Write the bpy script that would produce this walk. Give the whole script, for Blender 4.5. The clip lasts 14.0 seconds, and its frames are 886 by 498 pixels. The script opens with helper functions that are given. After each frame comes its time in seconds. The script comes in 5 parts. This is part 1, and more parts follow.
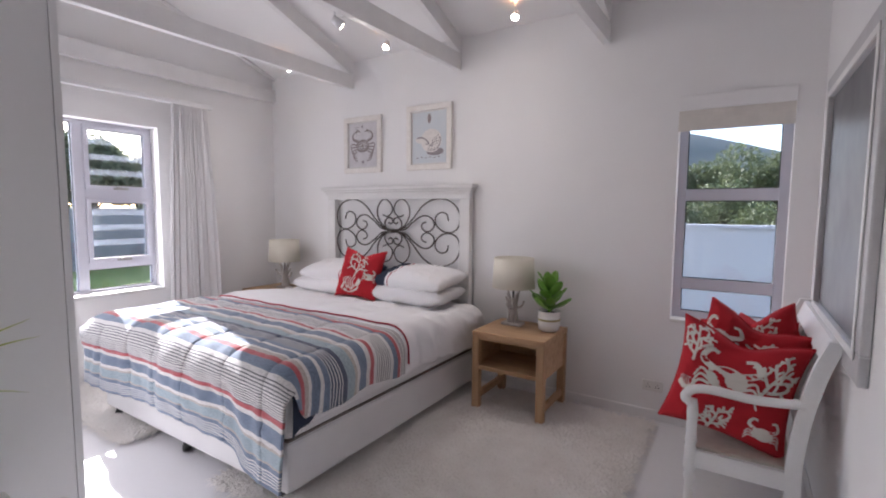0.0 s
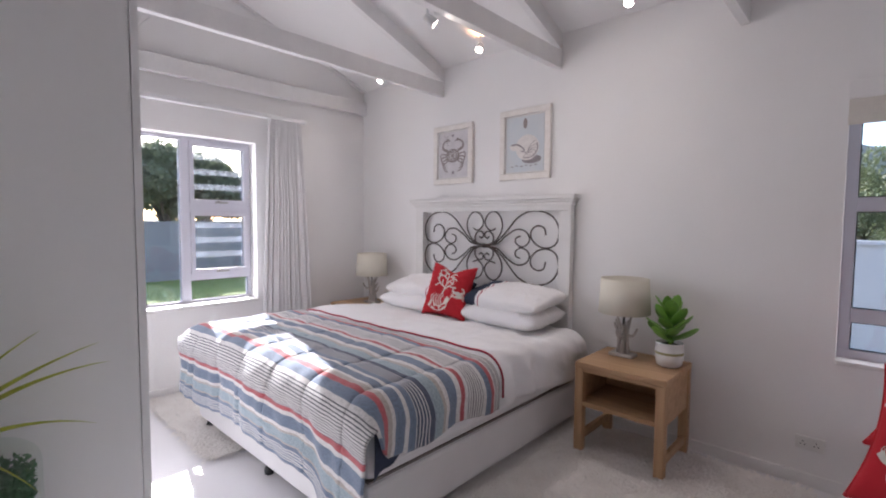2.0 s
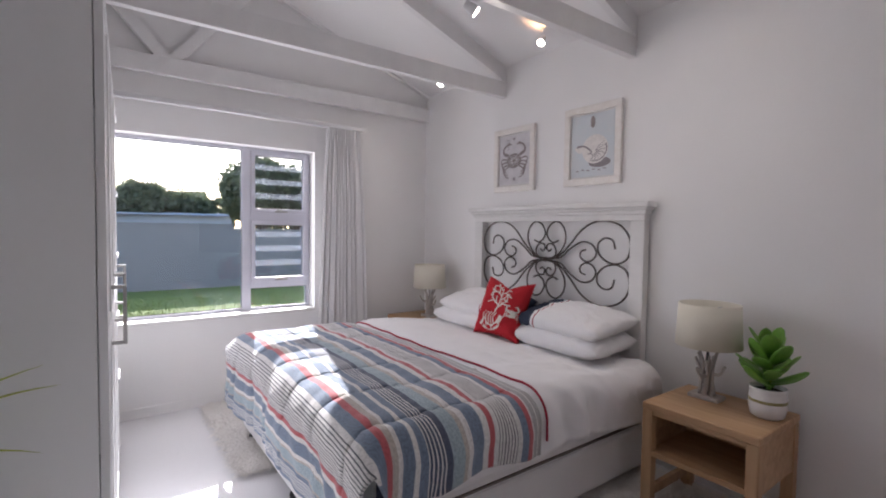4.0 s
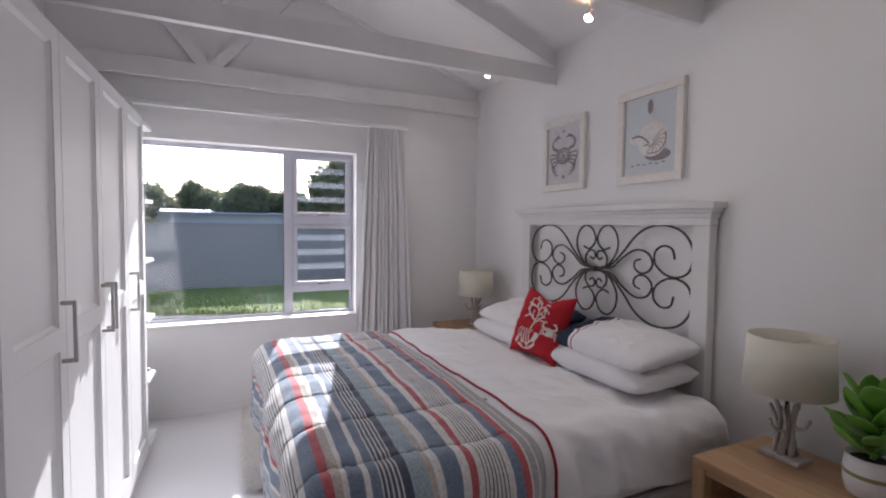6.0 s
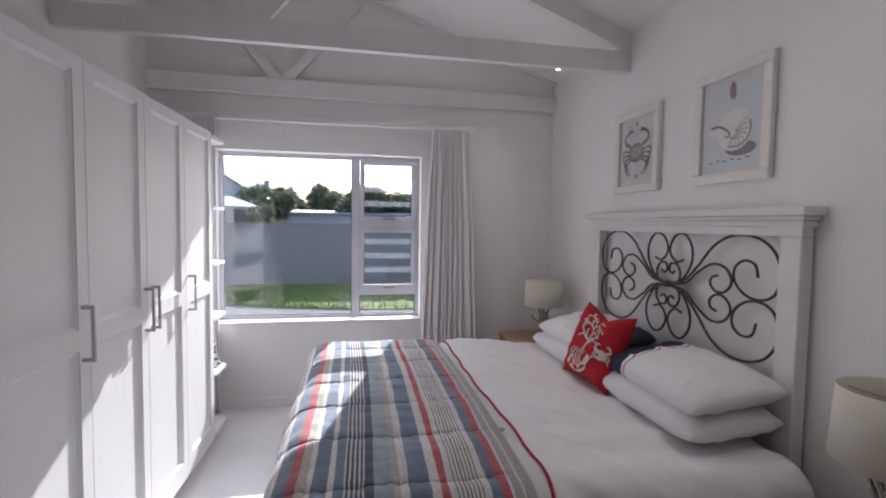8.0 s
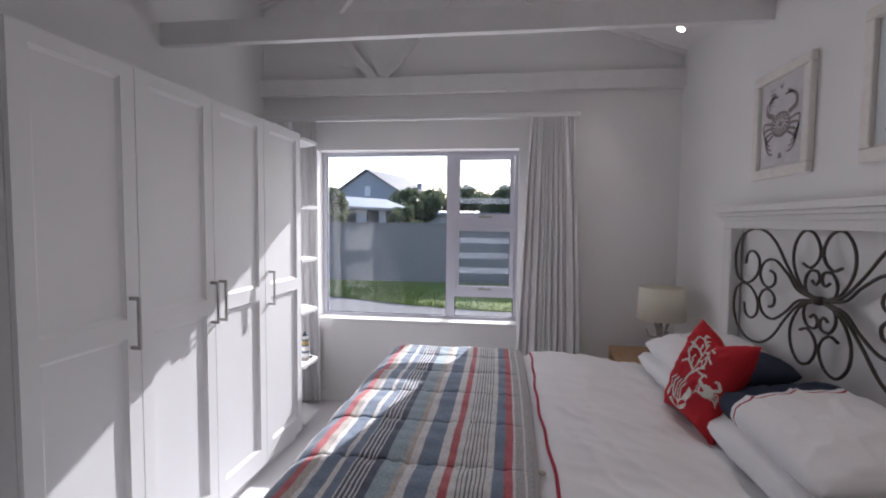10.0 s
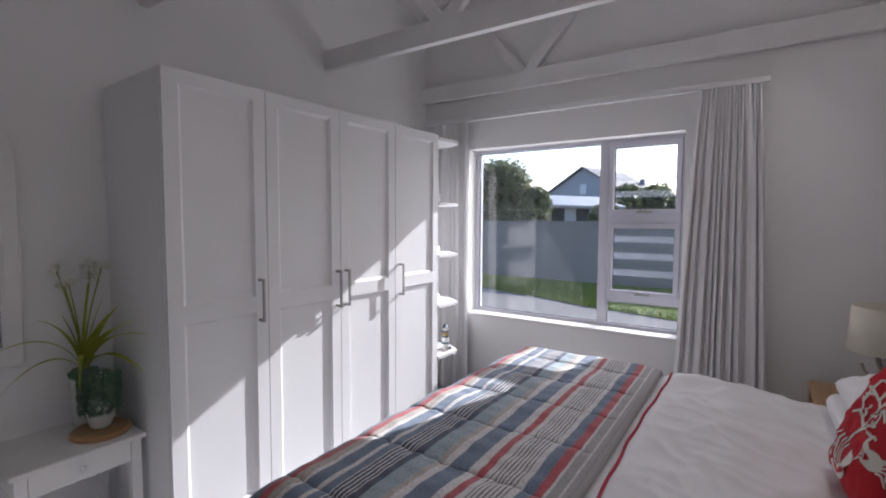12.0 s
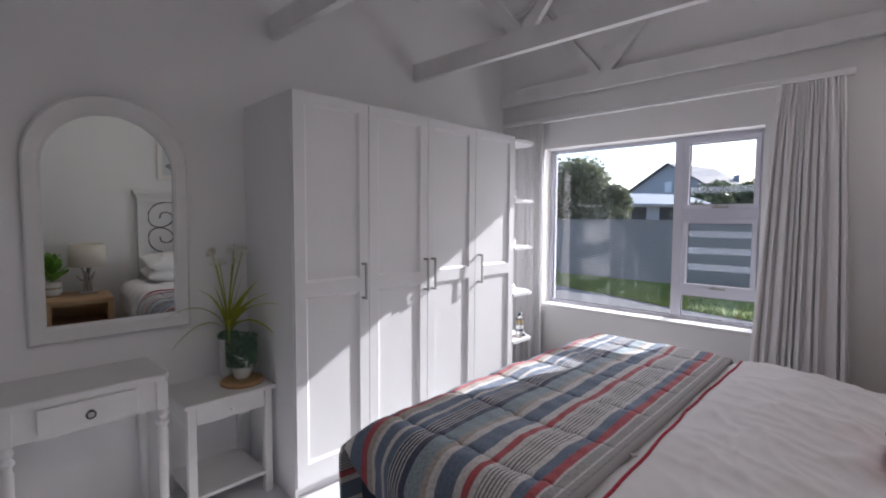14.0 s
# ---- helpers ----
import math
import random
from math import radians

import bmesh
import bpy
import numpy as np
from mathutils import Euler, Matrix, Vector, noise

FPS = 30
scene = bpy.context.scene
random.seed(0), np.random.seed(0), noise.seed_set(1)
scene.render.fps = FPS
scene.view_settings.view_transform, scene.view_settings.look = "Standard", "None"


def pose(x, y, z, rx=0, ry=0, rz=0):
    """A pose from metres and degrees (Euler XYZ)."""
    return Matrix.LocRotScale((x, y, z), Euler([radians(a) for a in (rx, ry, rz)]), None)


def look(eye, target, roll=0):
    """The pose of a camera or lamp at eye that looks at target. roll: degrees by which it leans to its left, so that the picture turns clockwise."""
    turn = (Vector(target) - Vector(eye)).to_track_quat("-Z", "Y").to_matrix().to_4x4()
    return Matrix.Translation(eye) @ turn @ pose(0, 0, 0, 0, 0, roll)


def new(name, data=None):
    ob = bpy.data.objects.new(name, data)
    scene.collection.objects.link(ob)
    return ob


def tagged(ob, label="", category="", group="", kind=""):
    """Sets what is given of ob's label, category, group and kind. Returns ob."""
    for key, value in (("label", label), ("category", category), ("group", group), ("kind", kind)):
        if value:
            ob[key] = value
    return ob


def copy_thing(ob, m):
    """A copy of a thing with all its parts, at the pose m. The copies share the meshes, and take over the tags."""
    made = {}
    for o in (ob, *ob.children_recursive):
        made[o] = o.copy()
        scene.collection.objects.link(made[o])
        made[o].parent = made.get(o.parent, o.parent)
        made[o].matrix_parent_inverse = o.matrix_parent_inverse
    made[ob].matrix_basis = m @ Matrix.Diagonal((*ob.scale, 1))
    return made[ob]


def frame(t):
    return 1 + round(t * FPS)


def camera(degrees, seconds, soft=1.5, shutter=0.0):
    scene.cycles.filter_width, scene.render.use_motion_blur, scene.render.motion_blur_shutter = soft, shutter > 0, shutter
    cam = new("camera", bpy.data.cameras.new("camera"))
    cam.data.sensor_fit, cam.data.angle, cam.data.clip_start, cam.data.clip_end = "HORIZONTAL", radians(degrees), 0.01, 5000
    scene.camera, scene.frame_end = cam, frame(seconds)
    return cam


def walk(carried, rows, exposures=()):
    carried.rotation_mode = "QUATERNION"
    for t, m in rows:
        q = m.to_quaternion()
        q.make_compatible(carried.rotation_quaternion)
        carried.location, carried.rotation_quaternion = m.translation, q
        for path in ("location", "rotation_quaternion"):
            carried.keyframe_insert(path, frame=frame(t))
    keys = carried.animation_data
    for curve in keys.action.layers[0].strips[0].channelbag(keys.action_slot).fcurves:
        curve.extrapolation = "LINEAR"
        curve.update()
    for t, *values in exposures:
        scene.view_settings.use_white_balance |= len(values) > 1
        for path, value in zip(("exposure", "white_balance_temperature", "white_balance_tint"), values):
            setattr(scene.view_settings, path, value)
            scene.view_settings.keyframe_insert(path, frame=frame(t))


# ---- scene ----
cam = camera(87.1, 14.0, 2.0)
PATH = [
    (0, (0.165, -0.041, 1.458), (-0.908, 1.638, 1.287), 0.4),
    (0.5, (0.126, -0.01, 1.462), (-1.017, 1.621, 1.285), 0.3),
    (1, (0.069, 0.047, 1.465), (-1.147, 1.624, 1.283), 0.2),
    (1.5, (-0.013, 0.113, 1.459), (-1.297, 1.639, 1.308), 0.3),
    (2, (-0.073, 0.173, 1.457), (-1.434, 1.633, 1.339), 0.4),
    (2.5, (-0.107, 0.258, 1.45), (-1.522, 1.669, 1.35), 0.4),
    (3, (-0.124, 0.363, 1.475), (-1.6, 1.708, 1.375), 0.4),
    (3.5, (-0.123, 0.472, 1.471), (-1.664, 1.744, 1.384), 0.6),
    (4, (-0.111, 0.572, 1.47), (-1.723, 1.754, 1.387), 0.8),
    (6.5, (-0.162, 1.235, 1.549), (-2.014, 1.983, 1.446), 0.7),
    (7, (-0.127, 1.36, 1.57), (-2.02, 1.998, 1.462), 0.8),
    (7.5, (-0.135, 1.473, 1.576), (-2.064, 1.992, 1.466), 0.8),
    (8, (-0.18, 1.575, 1.578), (-2.141, 1.954, 1.47), 0.8),
    (10.5, (-0.556, 2.205, 1.561), (-2.493, 1.72, 1.442), 0.4),
    (11, (-0.668, 2.36, 1.576), (-2.527, 1.632, 1.452), 0.3),
    (11.5, (-0.721, 2.469, 1.573), (-2.497, 1.557, 1.448), 0.4),
    (12, (-0.731, 2.591, 1.545), (-2.386, 1.475, 1.422), 0.3),
    (12.5, (-0.654, 2.653, 1.523), (-2.205, 1.397, 1.4), 0.2),
    (13, (-0.545, 2.711, 1.511), (-2.067, 1.419, 1.39), 0.2),
    (13.5, (-0.489, 2.751, 1.497), (-1.99, 1.435, 1.38), 0.2),
    (14, (-0.458, 2.768, 1.508), (-1.915, 1.404, 1.383), 0.3),
]
walk(cam, [(t, look(eye, target, roll)) for t, eye, target, roll in PATH], [(0.0, 2.15, 5980, 16), (2.5, 2.13, 5980, 16), (3.0, 2.0, 5980, 16), (4.0, 1.85, 5980, 15), (7.0, 1.44, 5930, 15), (8.2, 1.42, 5930, 15), (11.0, 1.15, 5880, 14), (12.5, 1.2, 5890, 14), (14.0, 1.22, 5900, 14)])

# ---- light ----
world = bpy.data.worlds.new("sky")
scene.world = world
world.use_nodes = True
SUN_WAY = Vector((1.0, -0.262, -0.545)).normalized()
sky = world.node_tree.nodes.new("ShaderNodeTexSky")
sky.sky_type = 'NISHITA'
sky.sun_disc = False
sky.sun_elevation = math.asin(-SUN_WAY.z)
sky.sun_rotation = math.atan2(-SUN_WAY.x, -SUN_WAY.y)
background = world.node_tree.nodes["Background"]
background.inputs["Strength"].default_value = 0.15
world.node_tree.links.new(sky.outputs[0], background.inputs["Color"])
sun = new("sun", bpy.data.lights.new("sun", "SUN"))
sun.data.energy, sun.data.angle, sun.data.color = 3.5, radians(0.5), (1.0, 0.95, 0.88)
sun.rotation_mode = "QUATERNION"
sun.rotation_quaternion = SUN_WAY.to_track_quat("-Z", "Y")

# sky light standing in the two window openings
for place, way, wide, high, watts in (((-4.385, 1.31, 1.445), (1, 0, 0), 1.66, 1.38, 3.7), ((0.095, 3.475, 1.35), (0, -1, 0), 0.55, 1.2, 0.5)):
    lamp = new("window_skylight", bpy.data.lights.new("window_skylight", "AREA"))
    lamp.data.shape, lamp.data.size, lamp.data.size_y, lamp.data.energy, lamp.data.color = 'RECTANGLE', wide, high, watts, (1.0, 0.945, 0.90)
    lamp.rotation_mode = "QUATERNION"
    lamp.location, lamp.rotation_quaternion = place, Vector(way).to_track_quat("-Z", "Y")


# ---- materials ----
def surf(name, base, rough=0.6, scale=8.0, amount=0.06, bump=0.05, metal=0.0, fine=120.0, hue=None, spec=0.5, coat=0.0):
    """A painted, woven or natural surface: two scales of variation in colour and roughness, and a fine relief."""
    m = bpy.data.materials.new(name)
    m.use_nodes = True
    nt = m.node_tree
    bsdf = nt.nodes["Principled BSDF"]
    coord = nt.nodes.new("ShaderNodeTexCoord")
    big, small = nt.nodes.new("ShaderNodeTexNoise"), nt.nodes.new("ShaderNodeTexNoise")
    big.inputs["Scale"].default_value, small.inputs["Scale"].default_value = scale, fine
    big.inputs["Detail"].default_value, small.inputs["Detail"].default_value = 4.0, 3.0
    for n in (big, small):
        nt.links.new(coord.outputs["Object"], n.inputs["Vector"])
    mix = nt.nodes.new("ShaderNodeMix")
    mix.data_type = 'RGBA'
    dark = [c * (1 - amount * 2.2) for c in base] if hue is None else list(hue)
    mix.inputs["A"].default_value = (*dark, 1)
    mix.inputs["B"].default_value = (*[min(1.0, c * (1 + amount * 0.4)) for c in base], 1)
    add = nt.nodes.new("ShaderNodeMath")
    add.operation = 'MULTIPLY_ADD'
    add.inputs[1].default_value, add.inputs[2].default_value = 0.35, 0.0
    ramp = nt.nodes.new("ShaderNodeMath")
    ramp.operation = 'MULTIPLY_ADD'
    ramp.inputs[1].default_value = 1.25
    nt.links.new(small.outputs["Fac"], add.inputs[0])
    nt.links.new(big.outputs["Fac"], ramp.inputs[0])
    nt.links.new(add.outputs[0], ramp.inputs[2])
    ramp.use_clamp = True
    nt.links.new(ramp.outputs[0], mix.inputs["Factor"])
    nt.links.new(mix.outputs["Result"], bsdf.inputs["Base Color"])
    rr = nt.nodes.new("ShaderNodeMath")
    rr.operation = 'MULTIPLY_ADD'
    rr.inputs[1].default_value, rr.inputs[2].default_value = 0.18, max(0.02, rough - 0.09)
    nt.links.new(small.outputs["Fac"], rr.inputs[0])
    nt.links.new(rr.outputs[0], bsdf.inputs["Roughness"])
    bsdf.inputs["Metallic"].default_value = metal
    bsdf.inputs["Specular IOR Level"].default_value = spec
    bsdf.inputs["Coat Weight"].default_value = coat
    if bump:
        b = nt.nodes.new("ShaderNodeBump")
        b.inputs["Strength"].default_value, b.inputs["Distance"].default_value = bump, 0.01
        nt.links.new(small.outputs["Fac"], b.inputs["Height"])
        nt.links.new(b.outputs[0], bsdf.inputs["Normal"])
    return m


def wood(name, light, dark, scale=(2.0, 26.0, 26.0), rough=0.5):
    m = bpy.data.materials.new(name)
    m.use_nodes = True
    nt = m.node_tree
    bsdf = nt.nodes["Principled BSDF"]
    coord, mp = nt.nodes.new("ShaderNodeTexCoord"), nt.nodes.new("ShaderNodeMapping")
    mp.inputs["Scale"].default_value = scale
    nz, cr = nt.nodes.new("ShaderNodeTexNoise"), nt.nodes.new("ShaderNodeValToRGB")
    nz.inputs["Scale"].default_value, nz.inputs["Detail"].default_value, nz.inputs["Distortion"].default_value = 1.0, 6.0, 0.6
    cr.color_ramp.elements[0].color, cr.color_ramp.elements[1].color = (*dark, 1), (*light, 1)
    cr.color_ramp.elements[0].position, cr.color_ramp.elements[1].position = 0.3, 0.65
    b = nt.nodes.new("ShaderNodeBump")
    b.inputs["Strength"].default_value, b.inputs["Distance"].default_value = 0.12, 0.004
    nt.links.new(coord.outputs["Object"], mp.inputs["Vector"])
    nt.links.new(mp.outputs[0], nz.inputs["Vector"])
    nt.links.new(nz.outputs["Fac"], cr.inputs["Fac"])
    nt.links.new(cr.outputs["Color"], bsdf.inputs["Base Color"])
    nt.links.new(nz.outputs["Fac"], b.inputs["Height"])
    nt.links.new(b.outputs[0], bsdf.inputs["Normal"])
    bsdf.inputs["Roughness"].default_value = rough
    return m


def glass(name, tint=(1, 1, 1), rough=0.0, clear=0.9, gloss=None):
    """Thin pane: mostly clear, with a glossy reflection by the angle."""
    m = bpy.data.materials.new(name)
    m.use_nodes = True
    nt = m.node_tree
    nt.nodes.remove(nt.nodes["Principled BSDF"])
    out = nt.nodes["Material Output"]
    tr, gl = nt.nodes.new("ShaderNodeBsdfTransparent"), nt.nodes.new("ShaderNodeBsdfGlossy")
    fr, mx = nt.nodes.new("ShaderNodeFresnel"), nt.nodes.new("ShaderNodeMixShader")
    fr.inputs["IOR"].default_value = 1.5
    tr.inputs["Color"].default_value = (*[c * clear for c in tint], 1)
    gl.inputs["Roughness"].default_value = rough
    if gloss is None:
        nt.links.new(fr.outputs[0], mx.inputs[0])
    else:
        mx.inputs[0].default_value = gloss
    nt.links.new(tr.outputs[0], mx.inputs[1])
    nt.links.new(gl.outputs[0], mx.inputs[2])
    nt.links.new(mx.outputs[0], out.inputs["Surface"])
    return m


def leafy(name, base, through_light=0.4, scale=6.0, amount=0.3, rough=0.5, clear=0.0):
    """A thin leaf or milky sheet: part of the light passes through it."""
    m = surf(name, base, rough, scale, amount, 0.0, fine=30)
    nt = m.node_tree
    bsdf, out = nt.nodes["Principled BSDF"], nt.nodes["Material Output"]
    tl, mx = nt.nodes.new("ShaderNodeBsdfTranslucent"), nt.nodes.new("ShaderNodeMixShader")
    nt.links.new(bsdf.inputs["Base Color"].links[0].from_socket, tl.inputs["Color"])
    mx.inputs[0].default_value = through_light
    nt.links.new(bsdf.outputs[0], mx.inputs[1])
    nt.links.new(tl.outputs[0], mx.inputs[2])
    nt.links.new(mx.outputs[0], out.inputs["Surface"])
    if clear:
        tr, my = nt.nodes.new("ShaderNodeBsdfTransparent"), nt.nodes.new("ShaderNodeMixShader")
        my.inputs[0].default_value = clear
        nt.links.new(mx.outputs[0], my.inputs[1])
        nt.links.new(tr.outputs[0], my.inputs[2])
        nt.links.new(my.outputs[0], out.inputs["Surface"])
    return m


def glow(name, colour, strength):
    m = bpy.data.materials.new(name)
    m.use_nodes = True
    bsdf = m.node_tree.nodes["Principled BSDF"]
    bsdf.inputs["Base Color"].default_value = (0.8, 0.8, 0.8, 1)
    bsdf.inputs["Emission Color"].default_value = (*colour, 1)
    bsdf.inputs["Emission Strength"].default_value = strength
    return m


def striped(name, bands, grain=0.12):
    """Woven stripes along the cloth's second coordinate (metres). bands: (start, colour)."""
    m = bpy.data.materials.new(name)
    m.use_nodes = True
    nt = m.node_tree
    bsdf = nt.nodes["Principled BSDF"]
    uv, sep = nt.nodes.new("ShaderNodeUVMap"), nt.nodes.new("ShaderNodeSeparateXYZ")
    nt.links.new(uv.outputs[0], sep.inputs[0])
    wob = nt.nodes.new("ShaderNodeTexNoise")
    wob.inputs["Scale"].default_value = 90.0
    nt.links.new(uv.outputs[0], wob.inputs["Vector"])
    last = None
    for k in range(0, len(bands), 16):
        chunk = bands[k:k + 16]
        start = chunk[0][0]
        length = (bands[k + 16][0] if k + 16 < len(bands) else chunk[-1][0] + 0.3) - start
        cr = nt.nodes.new("ShaderNodeValToRGB")
        cr.color_ramp.interpolation = 'CONSTANT'
        el = cr.color_ramp.elements
        el[0].position, el[0].color = 0.0, (*chunk[0][1], 1)
        el.remove(el[1])
        for p, c in chunk[1:]:
            e = el.new((p - start) / length)
            e.color = (*c, 1)
        along = nt.nodes.new("ShaderNodeMath")
        along.operation = 'MULTIPLY_ADD'
        along.inputs[1].default_value, along.inputs[2].default_value = 1.0 / length, -start / length
        nt.links.new(sep.outputs[1], along.inputs[0])
        nt.links.new(along.outputs[0], cr.inputs["Fac"])
        if last is None:
            last = cr.outputs["Color"]
        else:
            step, mx = nt.nodes.new("ShaderNodeMath"), nt.nodes.new("ShaderNodeMix")
            step.operation = 'GREATER_THAN'
            step.inputs[1].default_value = chunk[0][0]
            nt.links.new(sep.outputs[1], step.inputs[0])
            mx.data_type = 'RGBA'
            nt.links.new(step.outputs[0], mx.inputs["Factor"])
            nt.links.new(last, mx.inputs["A"])
            nt.links.new(cr.outputs["Color"], mx.inputs["B"])
            last = mx.outputs["Result"]
    weave = nt.nodes.new("ShaderNodeMix")
    weave.data_type = 'RGBA'
    weave.blend_type = 'MULTIPLY'
    weave.inputs["Factor"].default_value = 1.0
    tone = nt.nodes.new("ShaderNodeValToRGB")
    tone.color_ramp.elements[0].color = (1 - grain * 2, 1 - grain * 2, 1 - grain * 2, 1)
    tone.color_ramp.elements[0].position, tone.color_ramp.elements[1].position = 0.35, 0.6
    nt.links.new(wob.outputs["Fac"], tone.inputs["Fac"])
    nt.links.new(last, weave.inputs["A"])
    nt.links.new(tone.outputs["Color"], weave.inputs["B"])
    nt.links.new(weave.outputs["Result"], bsdf.inputs["Base Color"])
    bsdf.inputs["Roughness"].default_value = 0.9
    bsdf.inputs["Sheen Weight"].default_value = 0.2
    b, fine = nt.nodes.new("ShaderNodeBump"), nt.nodes.new("ShaderNodeTexNoise")
    fine.inputs["Scale"].default_value = 400.0
    b.inputs["Strength"].default_value, b.inputs["Distance"].default_value = 0.3, 0.003
    nt.links.new(uv.outputs[0], fine.inputs["Vector"])
    nt.links.new(fine.outputs["Fac"], b.inputs["Height"])
    nt.links.new(b.outputs[0], bsdf.inputs["Normal"])
    return m


PLASTER = surf("white plaster", (0.90, 0.89, 0.89), 0.75, 1.6, 0.03, 0.05, fine=70)
CEILING = surf("white ceiling paint", (0.90, 0.89, 0.89), 0.8, 1.2, 0.03, 0.03, fine=60)
BEAM = surf("white beam paint", (0.86, 0.85, 0.85), 0.6, 5, 0.06, 0.1, fine=45)
FLOOR = surf("pale screed", (0.80, 0.79, 0.81), 0.32, 1.1, 0.04, 0.02, fine=25)
LACQUER = surf("white lacquer", (0.81, 0.81, 0.82), 0.55, 2.5, 0.02, 0.02, fine=40, spec=0.35)
CHALK = surf("white chalk paint", (0.82, 0.81, 0.80), 0.55, 7, 0.05, 0.08, fine=60)
ALU = surf("white window coating", (0.66, 0.66, 0.74), 0.35, 4, 0.03, 0.0)
STEEL = surf("brushed steel", (0.45, 0.44, 0.43), 0.35, 20, 0.1, 0.05, metal=1.0, fine=200)
IRON = surf("wrought iron", (0.085, 0.074, 0.068), 0.5, 30, 0.2, 0.2, metal=0.6, hue=(0.06, 0.035, 0.02))
BLACK = surf("black metal", (0.02, 0.02, 0.022), 0.4, 30, 0.1, 0.1)
LINEN = surf("white bed linen", (0.86, 0.85, 0.86), 0.9, 6, 0.02, 0.25, fine=300, spec=0.2)
COTTON = surf("white upholstery", (0.80, 0.79, 0.80), 0.85, 5, 0.03, 0.2, fine=260, spec=0.2)
CURTAIN = surf("white curtain cloth", (0.89, 0.88, 0.89), 0.9, 5, 0.02, 0.2, fine=260, spec=0.2)
NAVY = surf("navy cotton", (0.042, 0.052, 0.085), 0.9, 10, 0.1, 0.25, fine=260, spec=0.2)
RED = surf("red woven cotton", (0.50, 0.026, 0.036), 0.9, 8, 0.1, 0.3, fine=260, spec=0.2)
CREAM = surf("cream print", (0.72, 0.68, 0.62), 0.9, 12, 0.05, 0.2, fine=200, spec=0.2)
SHADE = surf("cream lampshade cloth", (0.74, 0.70, 0.60), 0.9, 12, 0.04, 0.2, fine=300, spec=0.2)
OAK = wood("oak", (0.56, 0.36, 0.20), (0.42, 0.25, 0.13))
OAK_UP = wood("oak upright", (0.56, 0.36, 0.20), (0.42, 0.25, 0.13), (26.0, 26.0, 2.0))
BAMBOO = wood("bamboo", (0.50, 0.30, 0.14), (0.36, 0.20, 0.09), (8.0, 30.0, 30.0))
DRIFT = surf("grey driftwood", (0.50, 0.455, 0.425), 0.85, 18, 0.2, 0.5, fine=90)
PALE_WOOD = wood("whitewashed wood", (0.88, 0.85, 0.82), (0.82, 0.78, 0.74), (20.0, 20.0, 20.0), 0.65)
CERAMIC = surf("white ceramic", (0.80, 0.78, 0.76), 0.25, 10, 0.03, 0.02)
GOLD = surf("olive band", (0.30, 0.27, 0.10), 0.5, 10, 0.05, 0.0)
SOIL = surf("dark soil", (0.03, 0.022, 0.016), 0.95, 60, 0.2, 0.8)
LEAF = surf("succulent leaf", (0.17, 0.36, 0.05), 0.34, 22, 0.3, 0.12, hue=(0.06, 0.19, 0.03))
BLADE = leafy("grass blade", (0.42, 0.46, 0.06), 0.35, 14, 0.2)
MOSS = leafy("dark moss", (0.11, 0.25, 0.13), 0.35, 40, 0.3)
PETAL = surf("white petal", (0.86, 0.85, 0.76), 0.7, 20, 0.05, 0.0)
RUG = surf("cream shag pile", (0.93, 0.90, 0.87), 0.95, 6, 0.06, 0.5, fine=60, hue=(0.80, 0.755, 0.715))
PANE = glass("window pane")
DOME = glass("dome glass", (0.975, 1.0, 0.985), 0.01, 0.98, 0.07)
SLAT = leafy("milky clear bar", (0.46, 0.50, 0.56), 0.18, 20, 0.03, clear=0.78)
MIRROR = surf("silvered mirror", (0.80, 0.83, 0.80), 0.0, 2, 0.0, 0.0, metal=1.0)
MIRROR.node_tree.links.remove(MIRROR.node_tree.nodes["Principled BSDF"].inputs["Roughness"].links[0])
MIRROR.node_tree.nodes["Principled BSDF"].inputs["Roughness"].default_value = 0.01
PLASTIC = surf("white plastic", (0.78, 0.77, 0.75), 0.4, 12, 0.02, 0.0)
BLIND = surf("woven blind", (0.78, 0.74, 0.69), 0.85, 14, 0.08, 0.4, fine=160)
SILVER = surf("silvered frame", (0.60, 0.59, 0.60), 0.45, 14, 0.08, 0.15, metal=0.3)
BULB = glow("lit lamp face", (1.0, 0.86, 0.68), 14.0)


# ---- shapes ----
def box(bm, lo, hi, bev=0.0, seg=2):
    x0, y0, z0 = lo
    x1, y1, z1 = hi
    v = [bm.verts.new(p) for p in ((x0, y0, z0), (x1, y0, z0), (x1, y1, z0), (x0, y1, z0), (x0, y0, z1), (x1, y0, z1), (x1, y1, z1), (x0, y1, z1))]
    f = [bm.faces.new([v[i] for i in q]) for q in ((3, 2, 1, 0), (4, 5, 6, 7), (0, 1, 5, 4), (1, 2, 6, 5), (2, 3, 7, 6), (3, 0, 4, 7))]
    if bev:
        edges = list({e for q in f for e in q.edges})
        bmesh.ops.bevel(bm, geom=edges, offset=bev, segments=seg, affect='EDGES', profile=0.5)
    return bm


def boxes(*specs, bev=0.0):
    bm = bmesh.new()
    for lo, hi in specs:
        box(bm, lo, hi, bev)
    return bm


